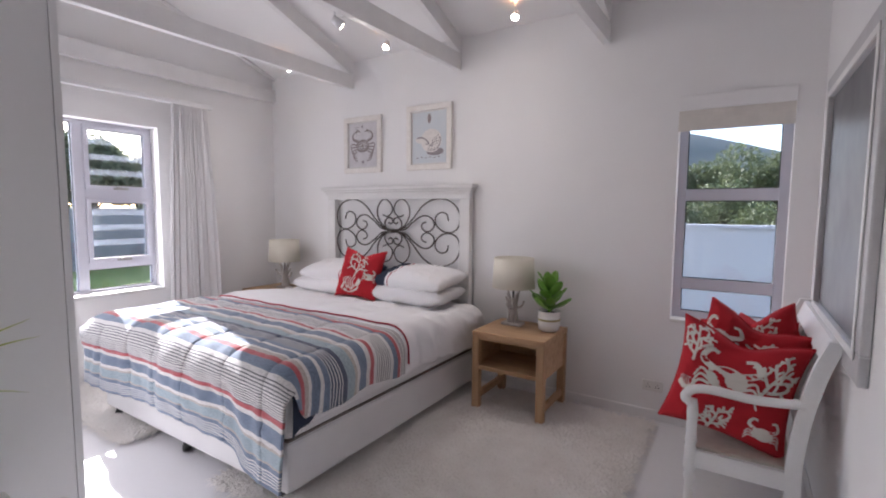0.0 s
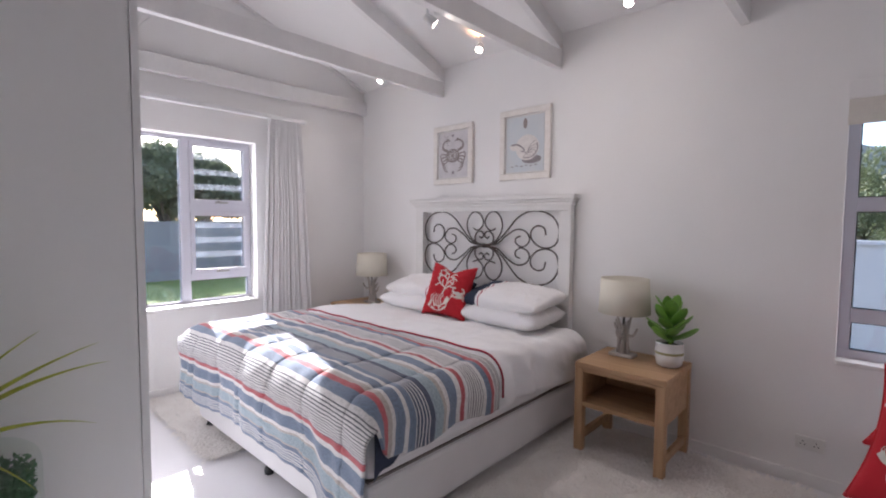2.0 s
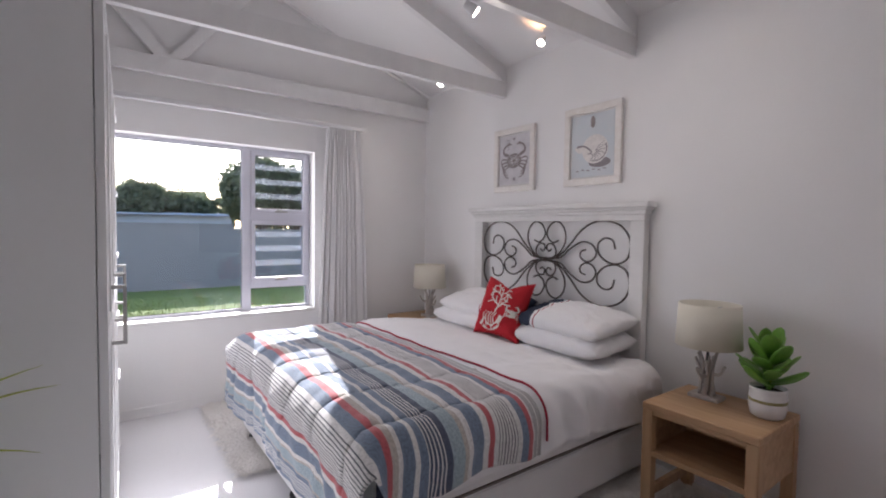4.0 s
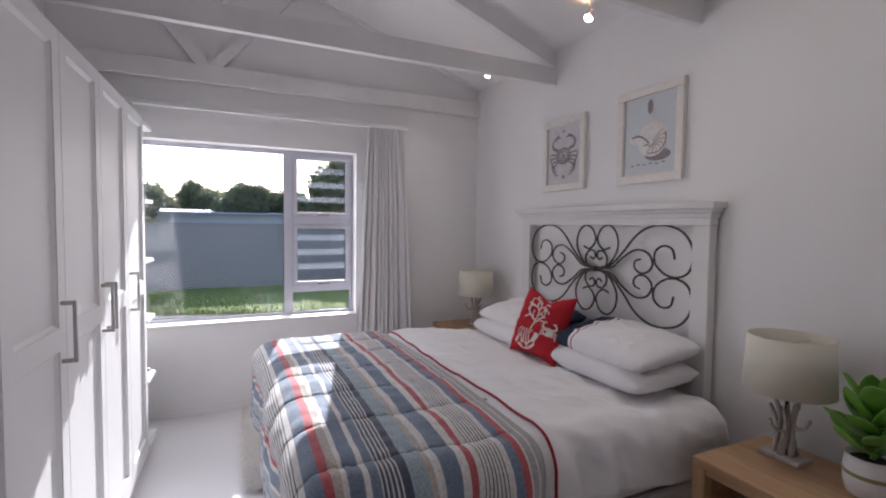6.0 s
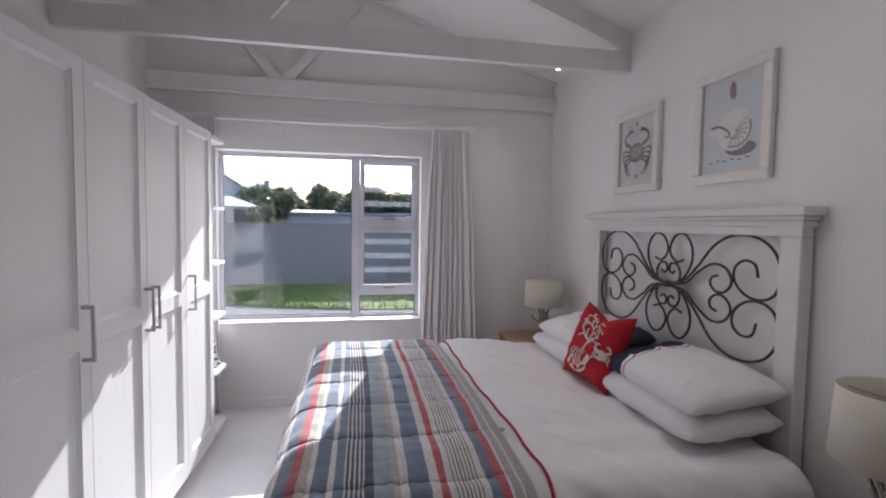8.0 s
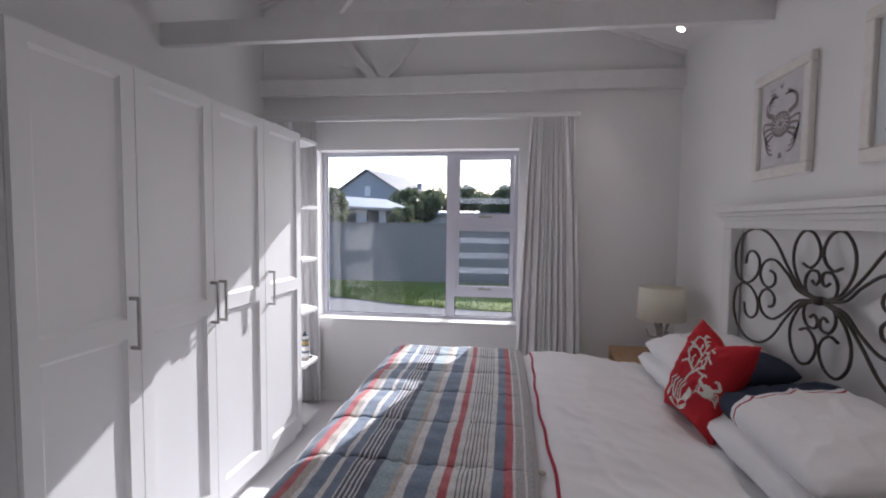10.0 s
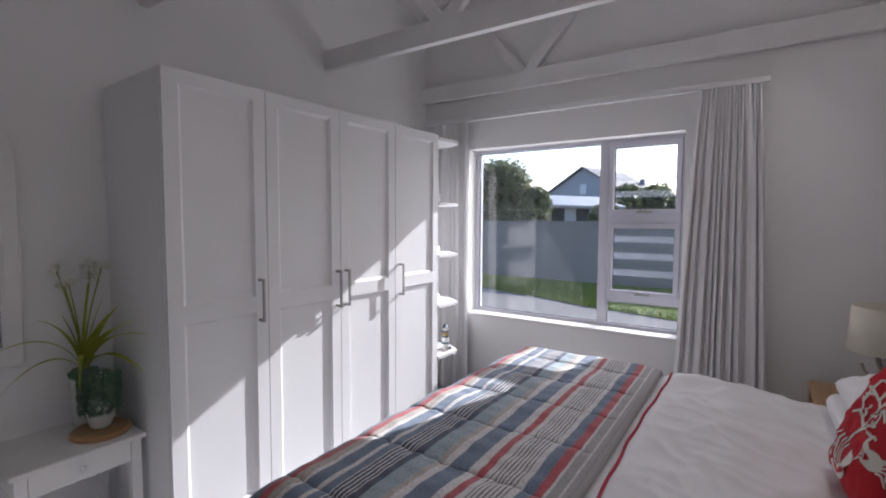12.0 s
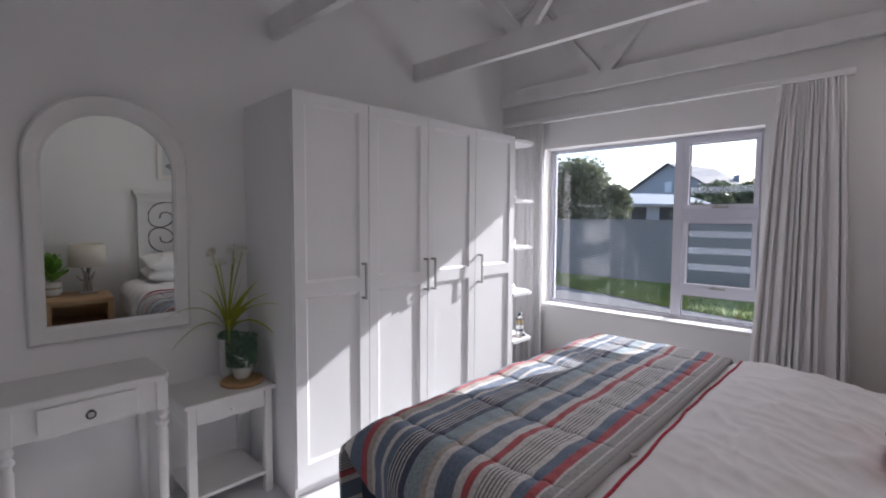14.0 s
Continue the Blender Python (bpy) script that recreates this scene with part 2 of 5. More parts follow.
def lathe(bm, profile, n=24, c=(0, 0, 0)):
    rings = []
    for r, z in profile:
        rings.append([bm.verts.new((c[0] + r * math.cos(2 * math.pi * k / n), c[1] + r * math.sin(2 * math.pi * k / n), c[2] + z)) for k in range(n)])
    for a, b in zip(rings, rings[1:]):
        for k in range(n):
            bm.faces.new((a[k], a[(k + 1) % n], b[(k + 1) % n], b[k]))
    for ring, flip in ((rings[0], True), (rings[-1], False)):
        if profile[0 if flip else -1][0] > 1e-4:
            bm.faces.new(ring[::-1] if flip else ring)
    return bm


def tube(bm, pts, r, n=8, flat=1.0):
    """A rod along pts; r: one radius or one for each point."""
    pts = [Vector(p) for p in pts]
    rs = r if isinstance(r, (list, tuple)) else [r] * len(pts)
    up, rings = Vector((0.31, 0.17, 0.93)), []
    for i, p in enumerate(pts):
        way = (pts[min(i + 1, len(pts) - 1)] - pts[max(i - 1, 0)]).normalized()
        side = way.cross(up)
        if side.length < 1e-3:
            side = way.cross(Vector((1, 0, 0)))
        side.normalize()
        other = side.cross(way).normalized()
        rings.append([bm.verts.new(p + rs[i] * (math.cos(2 * math.pi * k / n) * side + flat * math.sin(2 * math.pi * k / n) * other)) for k in range(n)])
        up = other
    for a, b in zip(rings, rings[1:]):
        for k in range(n):
            bm.faces.new((a[k], a[(k + 1) % n], b[(k + 1) % n], b[k]))
    bm.faces.new(rings[0][::-1])
    bm.faces.new(rings[-1])
    return bm


def curve(ctrl, steps=6):
    """Points of a smooth line through ctrl (Catmull-Rom)."""
    c = [Vector(p) for p in ctrl]
    c = [2 * c[0] - c[1], *c, 2 * c[-1] - c[-2]]
    out = []
    for i in range(1, len(c) - 2):
        for k in range(steps):
            t = k / steps
            out.append(0.5 * (2 * c[i] + (c[i + 1] - c[i - 1]) * t + (2 * c[i - 1] - 5 * c[i] + 4 * c[i + 1] - c[i + 2]) * t * t + (3 * c[i] - c[i - 1] - 3 * c[i + 1] + c[i + 2]) * t ** 3))
    return out + [c[-2]]


def sheet(bm, nu, nv, f, uv=None):
    """A grid of f(a, b), a and b from 0 to 1, with uv(a, b) as its texture place."""
    layer = bm.loops.layers.uv.verify()
    g = [[bm.verts.new(f(i / nu, j / nv)) for j in range(nv + 1)] for i in range(nu + 1)]
    for i in range(nu):
        for j in range(nv):
            face = bm.faces.new((g[i][j], g[i + 1][j], g[i + 1][j + 1], g[i][j + 1]))
            face.smooth = True
            if uv:
                for loop, (a, b) in zip(face.loops, ((i, j), (i + 1, j), (i + 1, j + 1), (i, j + 1))):
                    loop[layer].uv = uv(a / nu, b / nv)
    return bm


def link(name, bm, material, smooth=False):
    me = bpy.data.meshes.new(name)
    bm.to_mesh(me)
    bm.free()
    me.materials.append(material)
    if smooth:
        me.polygons.foreach_set("use_smooth", [True] * len(me.polygons))
    return new(name, me)


def setting(name, bm, material, label="", smooth=False):
    return tagged(link(name, bm, material, smooth), label, "", "", "structure")


def thing(name, label, category, at=(0, 0, 0), rz=0.0, group="", kind=""):
    ob = new(name)
    ob.matrix_basis = pose(*at, 0, 0, rz)
    return tagged(ob, label, category, group, kind)


def solid(name, bm, material, label, category, at=(0, 0, 0), smooth=False, group="", kind=""):
    ob = link(name, bm, material, smooth)
    ob.matrix_basis = pose(*at)
    return tagged(ob, label, category, group, kind)


def part(name, bm, material, parent, label="", smooth=False):
    ob = link(name, bm, material, smooth)
    ob.parent = parent
    return tagged(ob, label)


def thick(ob, depth, offset=-1.0):
    mod = ob.modifiers.new("depth", "SOLIDIFY")
    mod.thickness, mod.offset = depth, offset
    return ob


# ---- the room ----
W, E, S, N = -4.30, 0.53, -0.02, 3.40
RIDGE_Y, EAVE_Z, SLOPE = 1.0, 2.87, 0.365
TOP_R = EAVE_Z + SLOPE * (N - RIDGE_Y)
setting("floor", boxes(((W - 0.25, -2.2, -0.2), (E + 0.2, N + 0.25, 0.0))), FLOOR, "pale polished screed floor")
# west wall round its window
WY0, WY1, WZ0, WZ1 = 0.46, 2.165, 0.725, 2.165
setting("wall_west", boxes(((W - 0.25, S - 0.2, 0), (W, WY0, 4.0)), ((W - 0.25, WY1, 0), (W, N + 0.25, 4.0)), ((W - 0.25, WY0, 0), (W, WY1, WZ0)), ((W - 0.25, WY0, WZ1), (W, WY1, 4.0))), PLASTER, "white plastered wall")
NX0, NX1, NZ0, NZ1 = -0.21, 0.40, 0.73, 2.19
setting("wall_north", boxes(((W, N, 0), (NX0, N + 0.25, 4.0)), ((NX1, N, 0), (E + 0.2, N + 0.25, 4.0)), ((NX0, N, 0), (NX1, N + 0.25, NZ0)), ((NX0, N, NZ1), (NX1, N + 0.25, 4.0))), PLASTER, "white plastered wall")
DOOR_X = -0.36
setting("wall_south", boxes(((W, S - 0.12, 0), (DOOR_X, S, 4.0)), ((DOOR_X, S - 0.12, 2.1), (E, S, 4.0))), PLASTER, "white plastered wall with a doorway")
setting("wall_east", boxes(((E, -2.2, 0), (E + 0.2, N, 4.0))), PLASTER, "white plastered wall")
setting("wall_passage", boxes(((DOOR_X - 0.12, -2.2, 0), (DOOR_X, S - 0.12, 2.6)), ((DOOR_X, -2.2, 0), (E, -2.08, 2.6))), PLASTER, "white passage walls")
setting("ceiling_passage", boxes(((DOOR_X - 0.12, -2.2, 2.5), (E, S - 0.12, 2.6))), CEILING, "white passage ceiling")
bm = bmesh.new()
ys = (N + 0.6, RIDGE_Y, S - 0.6)
zs = (EAVE_Z - SLOPE * 0.6, TOP_R, TOP_R - SLOPE * (RIDGE_Y - S + 0.6))
rows = [[bm.verts.new((x, y, z + h)) for y, z in zip(ys, zs)] for h in (0, 0.12) for x in (W - 0.45, E + 0.3)]
for i in range(2):
    bm.faces.new((rows[0][i], rows[1][i], rows[1][i + 1], rows[0][i + 1]))
    bm.faces.new((rows[2][i], rows[2][i + 1], rows[3][i + 1], rows[3][i]))
for a, b in ((0, 2), (1, 3)):
    for i in range(2):
        bm.faces.new((rows[a][i], rows[a][i + 1], rows[b][i + 1], rows[b][i]))
for k in (0, 2):
    bm.faces.new((rows[0][k], rows[1][k], rows[3][k], rows[2][k]))
bmesh.ops.recalc_face_normals(bm, faces=bm.faces)
setting("ceiling", bm, CEILING, "white sloping ceiling boards")
# skirting
setting("baseboard", boxes(((-1.58, N - 0.008, 0), (E, N, 0.075)), ((W, N - 0.008, 0), (-3.6, N, 0.075)), ((E - 0.008, S, 0), (E, N - 0.008, 0.075)), ((W, WY0, 0), (W + 0.008, N - 0.008, 0.075)), bev=0.003), PLASTER, "low white skirting")


# ---- roof trusses ----
def truss(x, w=0.05, drop=0.13):
    t = thing("roof_truss", "white painted timber roof truss with a web", "roof truss", (x, 0, 0), group="roof trusses")
    part("tie_beam", boxes(((-w / 2, S, 2.61), (w / 2, N, 2.745)), bev=0.003), BEAM, t)
    for y0, y1 in ((N, RIDGE_Y), (RIDGE_Y, S)):
        bm = bmesh.new()
        z = [TOP_R - SLOPE * abs(y - RIDGE_Y) for y in (y0, y1)]
        v = [[bm.verts.new((sx * w / 2, y, zz - d)) for sx, d in ((-1, 0.0), (1, 0.0), (1, drop), (-1, drop))] for y, zz in zip((y0, y1), z)]
        for k in range(4):
            bm.faces.new((v[0][k], v[0][(k + 1) % 4], v[1][(k + 1) % 4], v[1][k]))
        bm.faces.new(v[0][::-1]), bm.faces.new(v[1])
        bmesh.ops.recalc_face_normals(bm, faces=bm.faces)
        part("rafter", bm, BEAM, t)
    for side in (1, -1):
        y1 = RIDGE_Y + side * 0.62
        z1 = TOP_R - SLOPE * 0.62 - 0.09
        bm = bmesh.new()
        a, b = Vector((0, RIDGE_Y + side * 0.02, 2.72)), Vector((0, y1, z1))
        way = (b - a).normalized()
        cross = Vector((0, -way.z, way.y)) * 0.04
        v = [[bm.verts.new(p + cross * q + Vector((sx * (w / 2 - 0.004), 0, 0))) for sx, q in ((-1, 1), (1, 1), (1, -1), (-1, -1))] for p in (a, b)]
        for k in range(4):
            bm.faces.new((v[0][k], v[0][(k + 1) % 4], v[1][(k + 1) % 4], v[1][k]))
        bm.faces.new(v[0][::-1]), bm.faces.new(v[1])
        bmesh.ops.recalc_face_normals(bm, faces=bm.faces)
        part("web", bm, BEAM, t)
    return t


truss(-4.265, 0.05, 0.02)
first = truss(-3.10)
for x in (-1.89, -0.69):
    copy_thing(first, pose(x, 0, 0))

# ---- windows ----
def bar_frame(lo, hi, w, x0, x1, axis):
    """Four bars round an opening. axis 'x': the frame faces x, lo and hi are (y, z)."""
    (a0, b0), (a1, b1) = lo, hi
    spec = [((a0, b0), (a1, b0 + w)), ((a0, b1 - w), (a1, b1)), ((a0, b0 + w), (a0 + w, b1 - w)), ((a1 - w, b0 + w), (a1, b1 - w))]
    bm = bmesh.new()
    for (p, q), (r, s) in spec:
        if axis == 'x':
            box(bm, (x0, p, q), (x1, r, s), 0.003)
        else:
            box(bm, (p, x0, q), (r, x1, s), 0.003)
    return bm


FX = W - 0.16
win = thing("window_1", "white aluminium window with a fixed pane and two vents behind clear bars", "window", kind="structure")
part("window_frame", bar_frame((WY0, WZ0), (WY1, WZ1), 0.028, FX - 0.03, FX + 0.03, 'x'), ALU, win)
part("mullion", boxes(((FX - 0.032, 1.562, WZ0 + 0.028), (FX + 0.034, 1.632, WZ1 - 0.028)), bev=0.003), ALU, win)
part("transom", boxes(((FX - 0.03, 1.633, 1.525), (FX + 0.03, WY1 - 0.028, 1.60)), bev=0.003), ALU, win)
part("transom", boxes(((FX - 0.03, 1.633, 0.925), (FX + 0.03, WY1 - 0.028, 0.985)), bev=0.003), ALU, win)
for z0, z1 in ((1.60, WZ1 - 0.03), (0.985, 1.525)):
    sash = part("sash", bar_frame((1.635, z0), (WY1 - 0.03, z1), 0.035, FX - 0.02, FX + 0.045, 'x'), ALU, win)
    p = part("pane", boxes(((FX - 0.003, 1.66, z0 + 0.03), (FX + 0.003, WY1 - 0.06, z1 - 0.03))), PANE, sash)
    p.visible_shadow = False
    part("latch", boxes(((FX + 0.045, 1.84, z0 + 0.004), (FX + 0.06, 1.95, z0 + 0.02)), ((FX + 0.045, 1.86, z0 + 0.012), (FX + 0.075, 1.885, z0 + 0.03)), bev=0.003), STEEL, sash)
for lo, hi in (((FX - 0.003, WY0 + 0.026, WZ0 + 0.026), (FX + 0.003, 1.563, WZ1 - 0.026)), ((FX - 0.003, 1.632, WZ0 + 0.026), (FX + 0.003, WY1 - 0.026, 0.926))):
    p = part("pane", boxes((lo, hi)), PANE, win)
    p.visible_shadow = False
for z in (1.75, 1.88, 2.01, 1.145, 1.275, 1.405):
    bar = part("security_bar", boxes(((FX - 0.058, 1.632, z - 0.018), (FX - 0.05, WY1 - 0.03, z + 0.026)), ((FX - 0.062, 1.632, z - 0.022), (FX - 0.046, WY1 - 0.03, z - 0.018)), bev=0.001), SLAT, win, "milky horizontal security bar")
    bar.visible_shadow = False
RUBBER = surf("grey black gasket", (0.06, 0.06, 0.065), 0.7, 20, 0.1, 0.0)
for lo, hi in (((WY0 + 0.028, WZ0 + 0.028), (1.562, WZ1 - 0.028)), ((1.633, WZ0 + 0.028), (WY1 - 0.028, 0.925)), ((1.67, 1.635), (WY1 - 0.065, WZ1 - 0.065)), ((1.67, 1.02), (WY1 - 0.065, 1.49))):
    part("gasket", bar_frame(lo, hi, 0.006, FX + 0.0035, FX + 0.012, 'x'), RUBBER, win)
part("window_sill", boxes(((FX + 0.03, WY0 - 0.0, WZ0 - 0.02), (W + 0.022, WY1, WZ0 + 0.006)), bev=0.004), CHALK, win)

FY = N + 0.12
win = thing("window_2", "narrow white aluminium window with three panes", "window", kind="structure")
part("window_frame", bar_frame((NX0, NZ0), (NX1, NZ1), 0.05, FY - 0.03, FY + 0.03, 'y'), ALU, win)
for z0, z1 in ((1.525, 1.60), (0.93, 1.005)):
    part("transom", boxes(((NX0 + 0.05, FY - 0.03, z0), (NX1 - 0.05, FY + 0.03, z1)), bev=0.003), ALU, win)
for z0, z1 in ((NZ0 + 0.05, 0.93), (1.005, 1.525), (1.60, NZ1 - 0.05)):
    p = part("pane", boxes(((NX0 + 0.048, FY - 0.003, z0), (NX1 - 0.048, FY + 0.003, z1))), PANE, win)
    p.visible_shadow = False
for z0, z1 in ((NZ0 + 0.05, 0.93), (1.005, 1.525), (1.60, NZ1 - 0.05)):
    part("gasket", bar_frame((NX0 + 0.05, z0), (NX1 - 0.05, z1), 0.006, FY - 0.012, FY - 0.0035, 'y'), RUBBER, win)
part("window_sill", boxes(((NX0, N - 0.01, NZ0 - 0.02), (NX1, FY - 0.03, NZ0 + 0.004)), bev=0.004), CHALK, win)
blind = thing("roman_blind", "raised woven roman blind in cream folds", "blind", (0, N, 0))
part("valance", boxes(((NX0 - 0.003, -0.02, 2.10), (NX1 + 0.003, 0.0, 2.192)), bev=0.003), PLASTER, blind, "plain white valance board")
for z0, z1, out in ((1.965, 1.998, 0.040), (1.985, 2.022, 0.035), (2.005, 2.045, 0.030), (2.028, 2.068, 0.025), (2.05, 2.098, 0.021)):
    part("fold", boxes(((NX0, -out, z0), (NX1, -out + 0.008, z1)), bev=0.002), BLIND, blind)

# curtain rail and curtains on the west wall
rail = thing("curtain_rail", "white curtain rail on the wall over the window", "curtain rail", (W, 0, 2.40))
part("rail", boxes(((0.07, 0.06, -0.012), (0.115, 2.62, 0.024)), bev=0.004), LACQUER, rail)
for y in (0.3, 1.3, 2.4):
    part("bracket", boxes(((0.0, y - 0.012, -0.004), (0.07, y + 0.012, 0.016)), bev=0.002), LACQUER, rail)


def curtain(y0, y1, y0b, y1b, folds, seed):
    rnd = random.Random(seed)
    ph = [rnd.uniform(0, 6.28) for _ in range(4)]
    c = thing("curtain", "white pleated full length curtain hanging from the rail", "curtain", (W, 0, 0))

    def f(a, b):
        z = 2.405 - (2.405 - 0.02) * b
        drop = 2.385 * b
        k = max(0.0, min(1.0, (drop - 0.09) / 0.6)) ** 0.8
        lo, hi = y0 + (y0b - y0) * b ** 0.8, y1 + (y1b - y1) * b ** 0.8
        warp = a + 0.035 * math.sin(a * 9 + ph[2]) + 0.018 * math.sin(a * 23 + ph[1])
        y = lo + (hi - lo) * (a + 0.012 * k * math.sin(warp * folds * 4 * math.pi + ph[3]))
        # gathered heading with its tape lines, then deep uneven folds
        head = (1 - k) * (0.013 * math.sin(warp * folds * 4 * math.pi + ph[0]) + 0.004 * math.sin(warp * folds * 10 * math.pi))
        tape = 0.010 * math.exp(-((drop - 0.088) / 0.010) ** 2) * (0.6 + 0.4 * math.sin(warp * folds * 6 * math.pi))
        deep = 0.022 + 0.004 * math.sin(4.1 * a * 6.28 + ph[0])
        fold = math.sin(warp * folds * 2 * math.pi + 0.25 * math.sin(2.2 * b + ph[1]))
        body = deep * (fold + 0.28 * math.sin(2 * warp * folds * 2 * math.pi + ph[2] + 0.4 * b))
        crumple = 0.003 * noise.noise(Vector((a * 22, drop * 1.6, ph[0]))) * k
        return Vector((0.095 + head - tape + body * k + crumple, y, z))
    bm = sheet(bmesh.new(), folds * 22, 80, f)
    cloth = part("cloth", bm, CURTAIN, c)
    thick(cloth, 0.003)
    return c


curtain(2.243, 2.575, 2.14, 2.69, 10, 3)
curtain(0.05, 0.50, 0.04, 0.52, 9, 5)


# ---- outside ----
GRASS = surf("lawn", (0.17, 0.22, 0.04), 0.9, 3, 0.25, 0.8, fine=60)
PAVING = surf("grey paving", (0.21, 0.195, 0.185), 0.9, 6, 0.15, 0.4, fine=40)
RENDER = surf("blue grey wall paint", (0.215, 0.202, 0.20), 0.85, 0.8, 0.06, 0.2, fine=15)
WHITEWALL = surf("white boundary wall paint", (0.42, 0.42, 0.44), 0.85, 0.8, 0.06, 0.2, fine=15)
ROOF = surf("grey roof sheet", (0.42, 0.43, 0.46), 0.5, 1, 0.1, 0.2, fine=12)
ROOFDARK = surf("dark slate roof", (0.10, 0.10, 0.115), 0.7, 1, 0.1, 0.2, fine=12)
STONE = surf("grey house wall", (0.34, 0.35, 0.40), 0.85, 1, 0.1, 0.2, fine=12)
CANOPY = leafy("tree leaves", (0.15, 0.17, 0.09), 0.4, 1.5, 0.3)
BUSH = leafy("shrub leaves", (0.13, 0.155, 0.07), 0.35, 1.5, 0.3)
BARK = surf("bark", (0.10, 0.08, 0.06), 0.9, 8, 0.2, 0.8)
HILL = surf("far hillside", (0.13, 0.14, 0.13), 0.95, 0.01, 0.2, 0.0, fine=0.06)
FARGROUND = surf("dry ground", (0.20, 0.19, 0.13), 0.95, 0.05, 0.2, 0.3, fine=2)
GZ = -0.10
bm = bmesh.new()
R = 1500.0
outer = [bm.verts.new(p) for p in ((-R, -R, GZ), (R, -R, GZ), (R, R, GZ), (-R, R, GZ))]
bm.faces.new(outer)
setting("ground", bm, FARGROUND, "dry sandy ground reaching the horizon")
def slab(points, low, high):
    """A flat slab with upright sides over a plan outline."""
    bm = bmesh.new()
    lo, hi = [[bm.verts.new((x, y, z)) for x, y in points] for z in (low, high)]
    bm.faces.new(lo[::-1]), bm.faces.new(hi)
    for k in range(len(points)):
        bm.faces.new((lo[k], lo[(k + 1) % len(points)], hi[(k + 1) % len(points)], hi[k]))
    bmesh.ops.recalc_face_normals(bm, faces=bm.faces)
    return bm


# the lawn's edge bends away from the house
EDGE = [(-13.0 + 3.5 * k / 24.0, -9.2 + 9.5 * k / 24.0 + 0.10 * math.sin(k * 1.3)) for k in range(25)] + [(-9.15, 1.6), (-9.0, 4.0), (-9.0, 16.0)]
setting("lawn", slab([(-13.0, 16.0), (-13.0, -9.4)] + EDGE, GZ - 0.1, GZ + 0.03), GRASS, "mown green lawn along the wall")
setting("paving", boxes(((-12.99, -14.0, GZ - 0.1), (W - 0.25, 16.0, GZ + 0.012))), PAVING, "grey paved yard")
rnd = random.Random(8)
verts, faces = [], []
for _ in range(26000):
    k = rnd.uniform(0, 27)
    i = min(26, int(k))
    (xa, ya), (xb, yb) = EDGE[i], EDGE[i + 1]
    if i > 24 and rnd.random() < 0.3:
        continue
    x, y = xa + (xb - xa) * (k - i) - 2.4 * rnd.random() ** 2 + 0.04, ya + (yb - ya) * (k - i)
    if y > 6.5 or x < -12.95:
        continue
    g, h = rnd.uniform(0, 6.28), rnd.uniform(0.035, 0.075)
    dx, dy = 0.008 * math.cos(g), 0.008 * math.sin(g)
    n = len(verts)
    verts += [(x - dx, y - dy, GZ + 0.028), (x + dx, y + dy, GZ + 0.028), (x + 2.5 * dy, y - 2.5 * dx, GZ + 0.03 + h)]
    faces.append((n, n + 1, n + 2))
me = bpy.data.meshes.new("grass")
me.from_pydata(verts, [], faces)
me.materials.append(GRASS)
tagged(new("grass", me), "short green grass blades on the lawn", "grass", kind="stuff")
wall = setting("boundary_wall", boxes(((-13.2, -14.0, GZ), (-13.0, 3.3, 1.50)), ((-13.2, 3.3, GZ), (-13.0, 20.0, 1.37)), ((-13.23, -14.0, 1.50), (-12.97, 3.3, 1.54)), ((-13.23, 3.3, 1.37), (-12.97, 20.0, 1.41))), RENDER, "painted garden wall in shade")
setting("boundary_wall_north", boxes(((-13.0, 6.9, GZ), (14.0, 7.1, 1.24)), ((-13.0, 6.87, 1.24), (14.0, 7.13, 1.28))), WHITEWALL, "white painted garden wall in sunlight")


